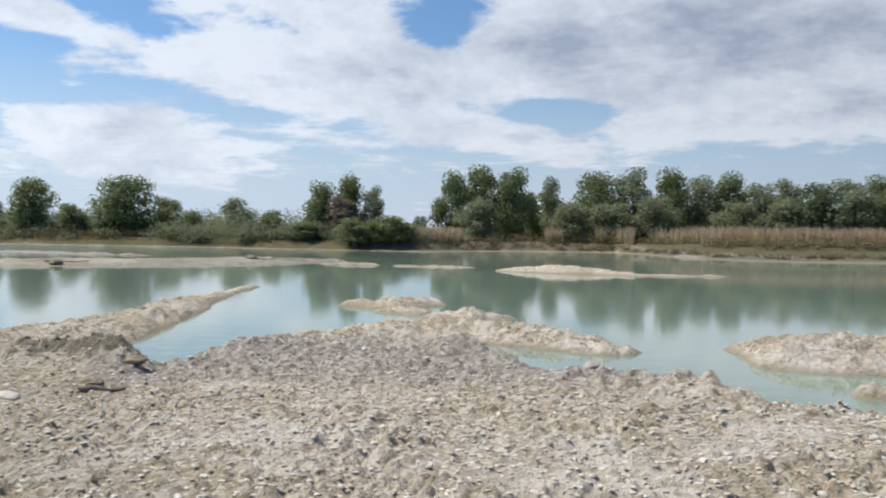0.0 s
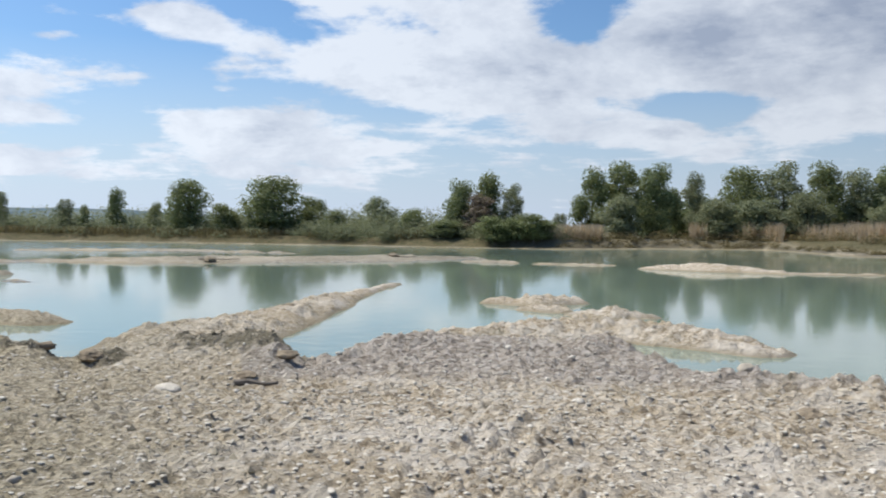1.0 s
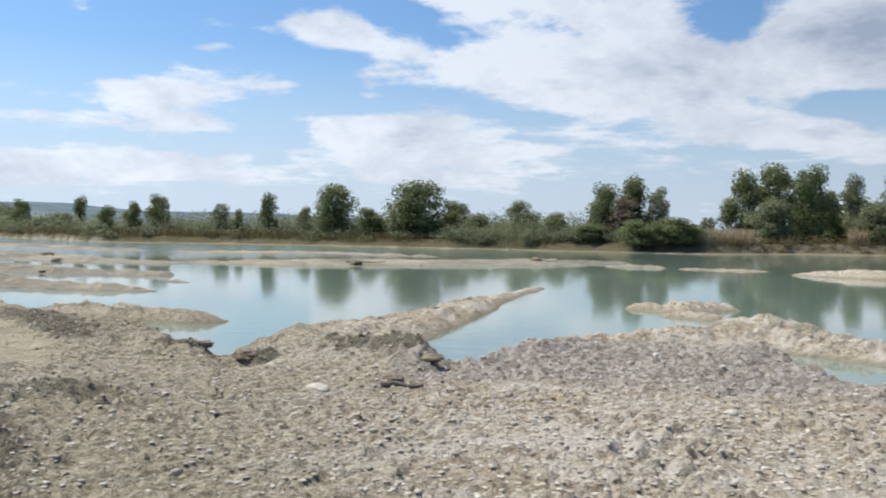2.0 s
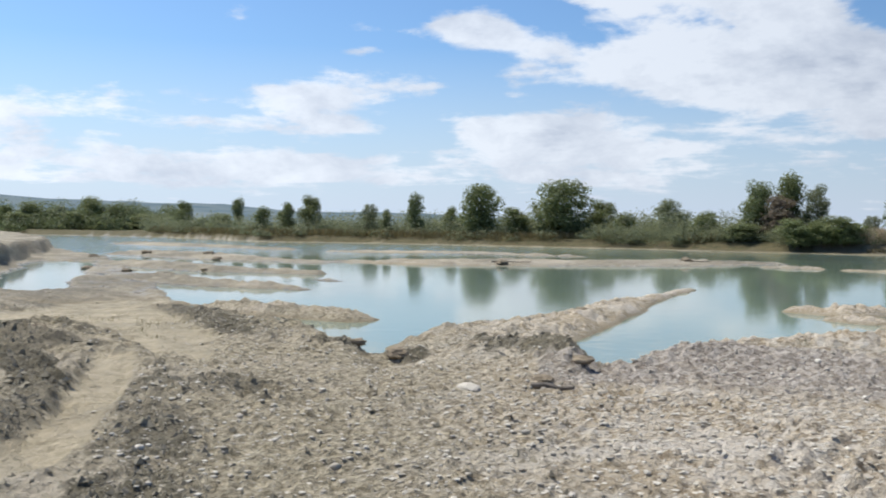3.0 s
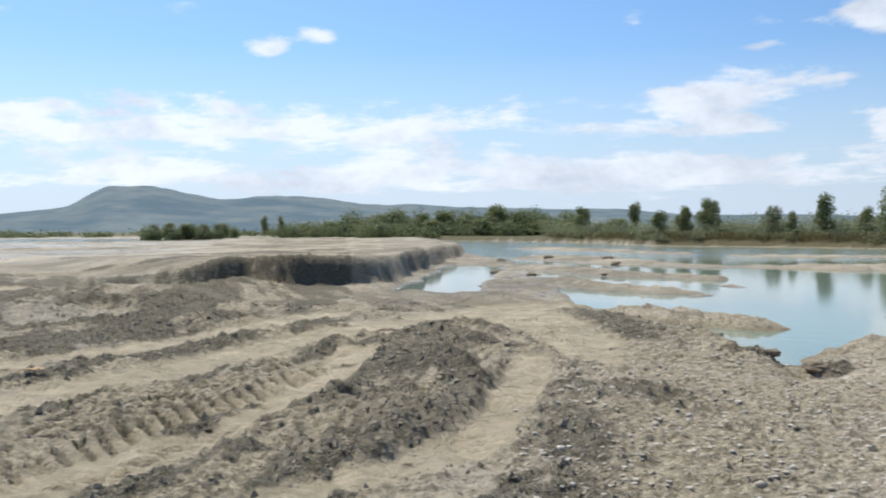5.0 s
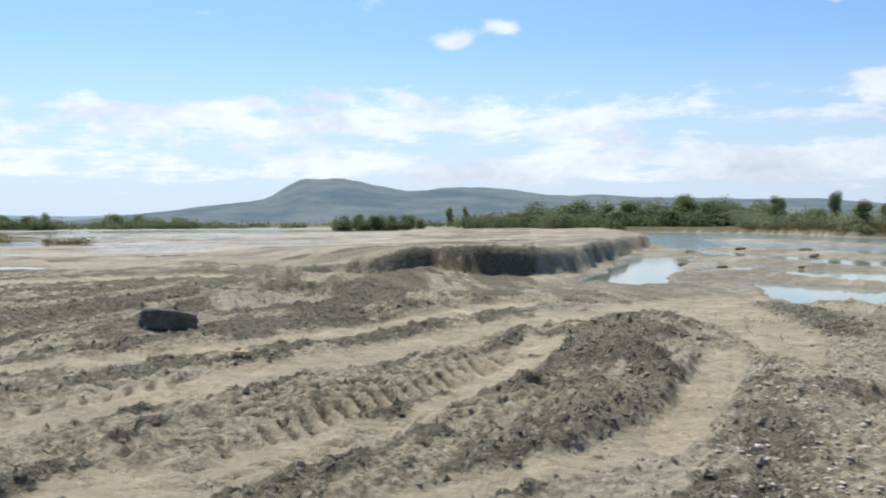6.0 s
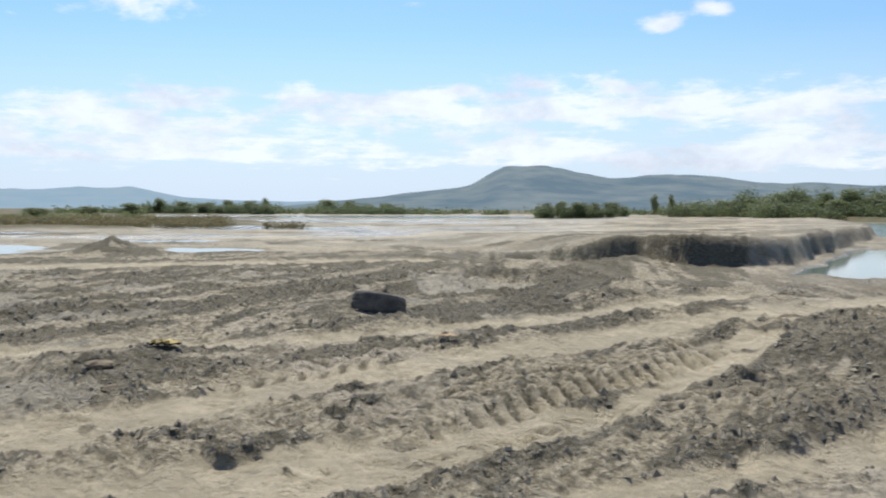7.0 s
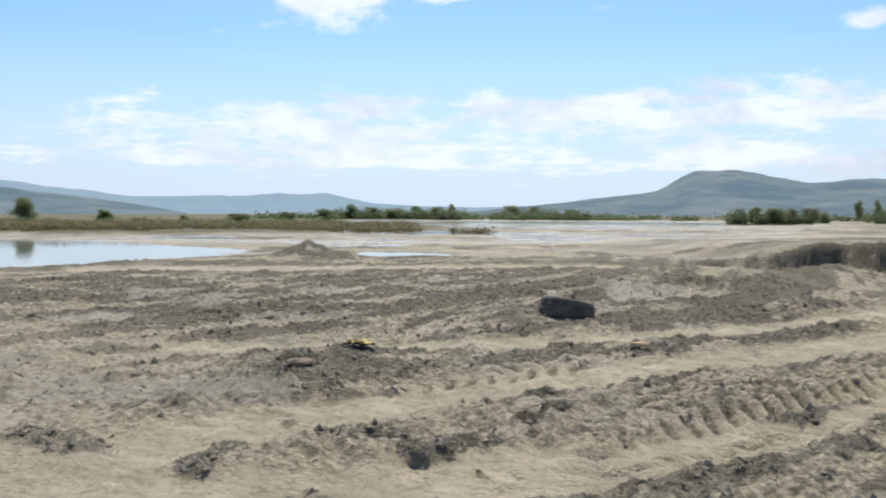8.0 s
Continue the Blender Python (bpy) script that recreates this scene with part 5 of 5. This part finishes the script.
# ---- tyre and litter ----
def make_tyre(x, y, yaw, tilt):
    """A worn lorry tyre lying on its side, 0.86 m across."""
    tyre = new("tyre", None)
    R, r, w = 0.43, 0.25, 0.32
    prof = [(r, -0.09), (r + 0.03, -0.125), (r + 0.12, -0.135), (R - 0.03, -0.132), (R - 0.006, -0.118), (R, -0.08), (R, 0.08), (R - 0.006, 0.118), (R - 0.03, 0.132), (r + 0.12, 0.135), (r + 0.03, 0.125), (r, 0.09)]
    inner = [(r + 0.02, 0.075), (R - 0.05, 0.085), (R - 0.03, 0.0), (R - 0.05, -0.085), (r + 0.02, -0.075)]
    ring = prof + inner
    bm = bmesh.new()
    seg = 64
    rows = [[bm.verts.new((math.cos(k * math.tau / seg) * q, math.sin(k * math.tau / seg) * q, z * w / 0.27)) for q, z in ring] for k in range(seg)]
    for k in range(seg):
        a, b = rows[k], rows[(k + 1) % seg]
        for i in range(len(ring)):
            j = (i + 1) % len(ring)
            f = bm.faces.new((a[i], b[i], b[j], a[j]))
            f.smooth = True
    part("carcass", bm, M_RUBBER, tyre)
    bm = bmesh.new()
    for k in range(48):
        t = k * math.tau / 48
        for s in (-1, 1):
            m = Matrix.Rotation(t + s * 0.02, 4, "Z") @ Matrix.Translation((R + 0.004, 0, s * 0.055)) @ Matrix.Rotation(s * 0.5, 4, "X")
            bmesh.ops.create_cube(bm, size=1, matrix=m @ Matrix.Diagonal((0.022, 0.036, 0.085, 1)))
    part("tread", bm, M_RUBBER, tyre, "worn block tread")
    tyre.matrix_world = Matrix.Translation((x, y, ground_height(x, y) + 0.12)) @ Euler((radians(tilt[0]), radians(tilt[1]), radians(yaw))).to_matrix().to_4x4()
    return tagged(tyre, "old black lorry tyre lying on churned soil", "tyre")


make_tyre(-15.6, 2.75, 20, (-13, -4))


def scrap(x, y, yaw, mats, size, label):
    """A crumpled piece of plastic sheet."""
    ob = new("litter", None)
    for n, (mat, sx, sy, lift) in enumerate(mats):
        bm = bmesh.new()
        bmesh.ops.create_grid(bm, x_segments=10, y_segments=7, size=0.5)
        for v in bm.verts:
            k = noise.noise(Vector((v.co.x * 5 + n * 5, v.co.y * 5, x)))
            v.co = Vector((v.co.x * size * sx * (1 + 0.25 * k) + n * size * 0.05, v.co.y * size * sy * (1 + 0.8 * k), lift + 0.16 * size * abs(k)))
        bmesh.ops.solidify(bm, geom=bm.faces[:], thickness=0.006)
        part("scrap", bm, mat, ob)
    ob.matrix_world = pose(x, y, ground_height(x, y) + 0.01, 0, 0, yaw)
    return tagged(ob, label, "litter")


scrap(-11.4, -0.5, 84, [(M_BLACK, 1.0, 0.5, 0.0), (M_YELLOW, 0.8, 0.4, 0.022)], 0.38, "crumpled yellow and black plastic scrap on soil")
scrap(-11.8, 2.88, 70, [(M_ORANGE, 1.0, 0.7, 0.03)], 0.2, "small crumpled orange plastic scrap on soil")


def driftwood(x, y, yaw, length, label):
    """A weathered stick lying on the ground."""
    bm = bmesh.new()
    pts = [Vector((t * length - length / 2, 0.03 * math.sin(t * 5), 0.015 * math.sin(t * 7))) for t in (0, 0.33, 0.66, 1)]
    for i, (p, q) in enumerate(zip(pts, pts[1:])):
        limb(bm, p, q, 0.035 - 0.006 * i, 0.030 - 0.006 * i, 7)
    bmesh.ops.holes_fill(bm, edges=bm.edges[:])
    ob = mesh_object("driftwood", bm, M_BARK)
    ob.matrix_world = pose(x, y, ground_height(x, y) + 0.03, 0, 0, yaw)
    return tagged(ob, label, "driftwood")


driftwood(-3.85, 8.95, 12, 0.45, "short weathered stick lying on the gravel")
driftwood(-22.5, 48.2, 30, 2.2, "dark drift log stranded on a mud flat")
driftwood(-14.6, 56.9, 8, 1.8, "dark drift log stranded on a mud flat")


rw = np.random.default_rng(77)
tufts = [(-11.4, 10.6), (-12.2, 11.6), (-13.4, 11.9), (-12.6, 12.8), (-14.5, 13.2), (-13.0, 10.4), (-10.4, 10.0), (-15.2, 12.4), (-11.8, 12.2)]
blades("weeds", np.vstack([rw.normal(0, 0.16, (22, 2)) + t for t in tufts]), 0.12, 0.004, M_BRUSH, "sparse dry weeds on the sandy soil", 201, 0.35)
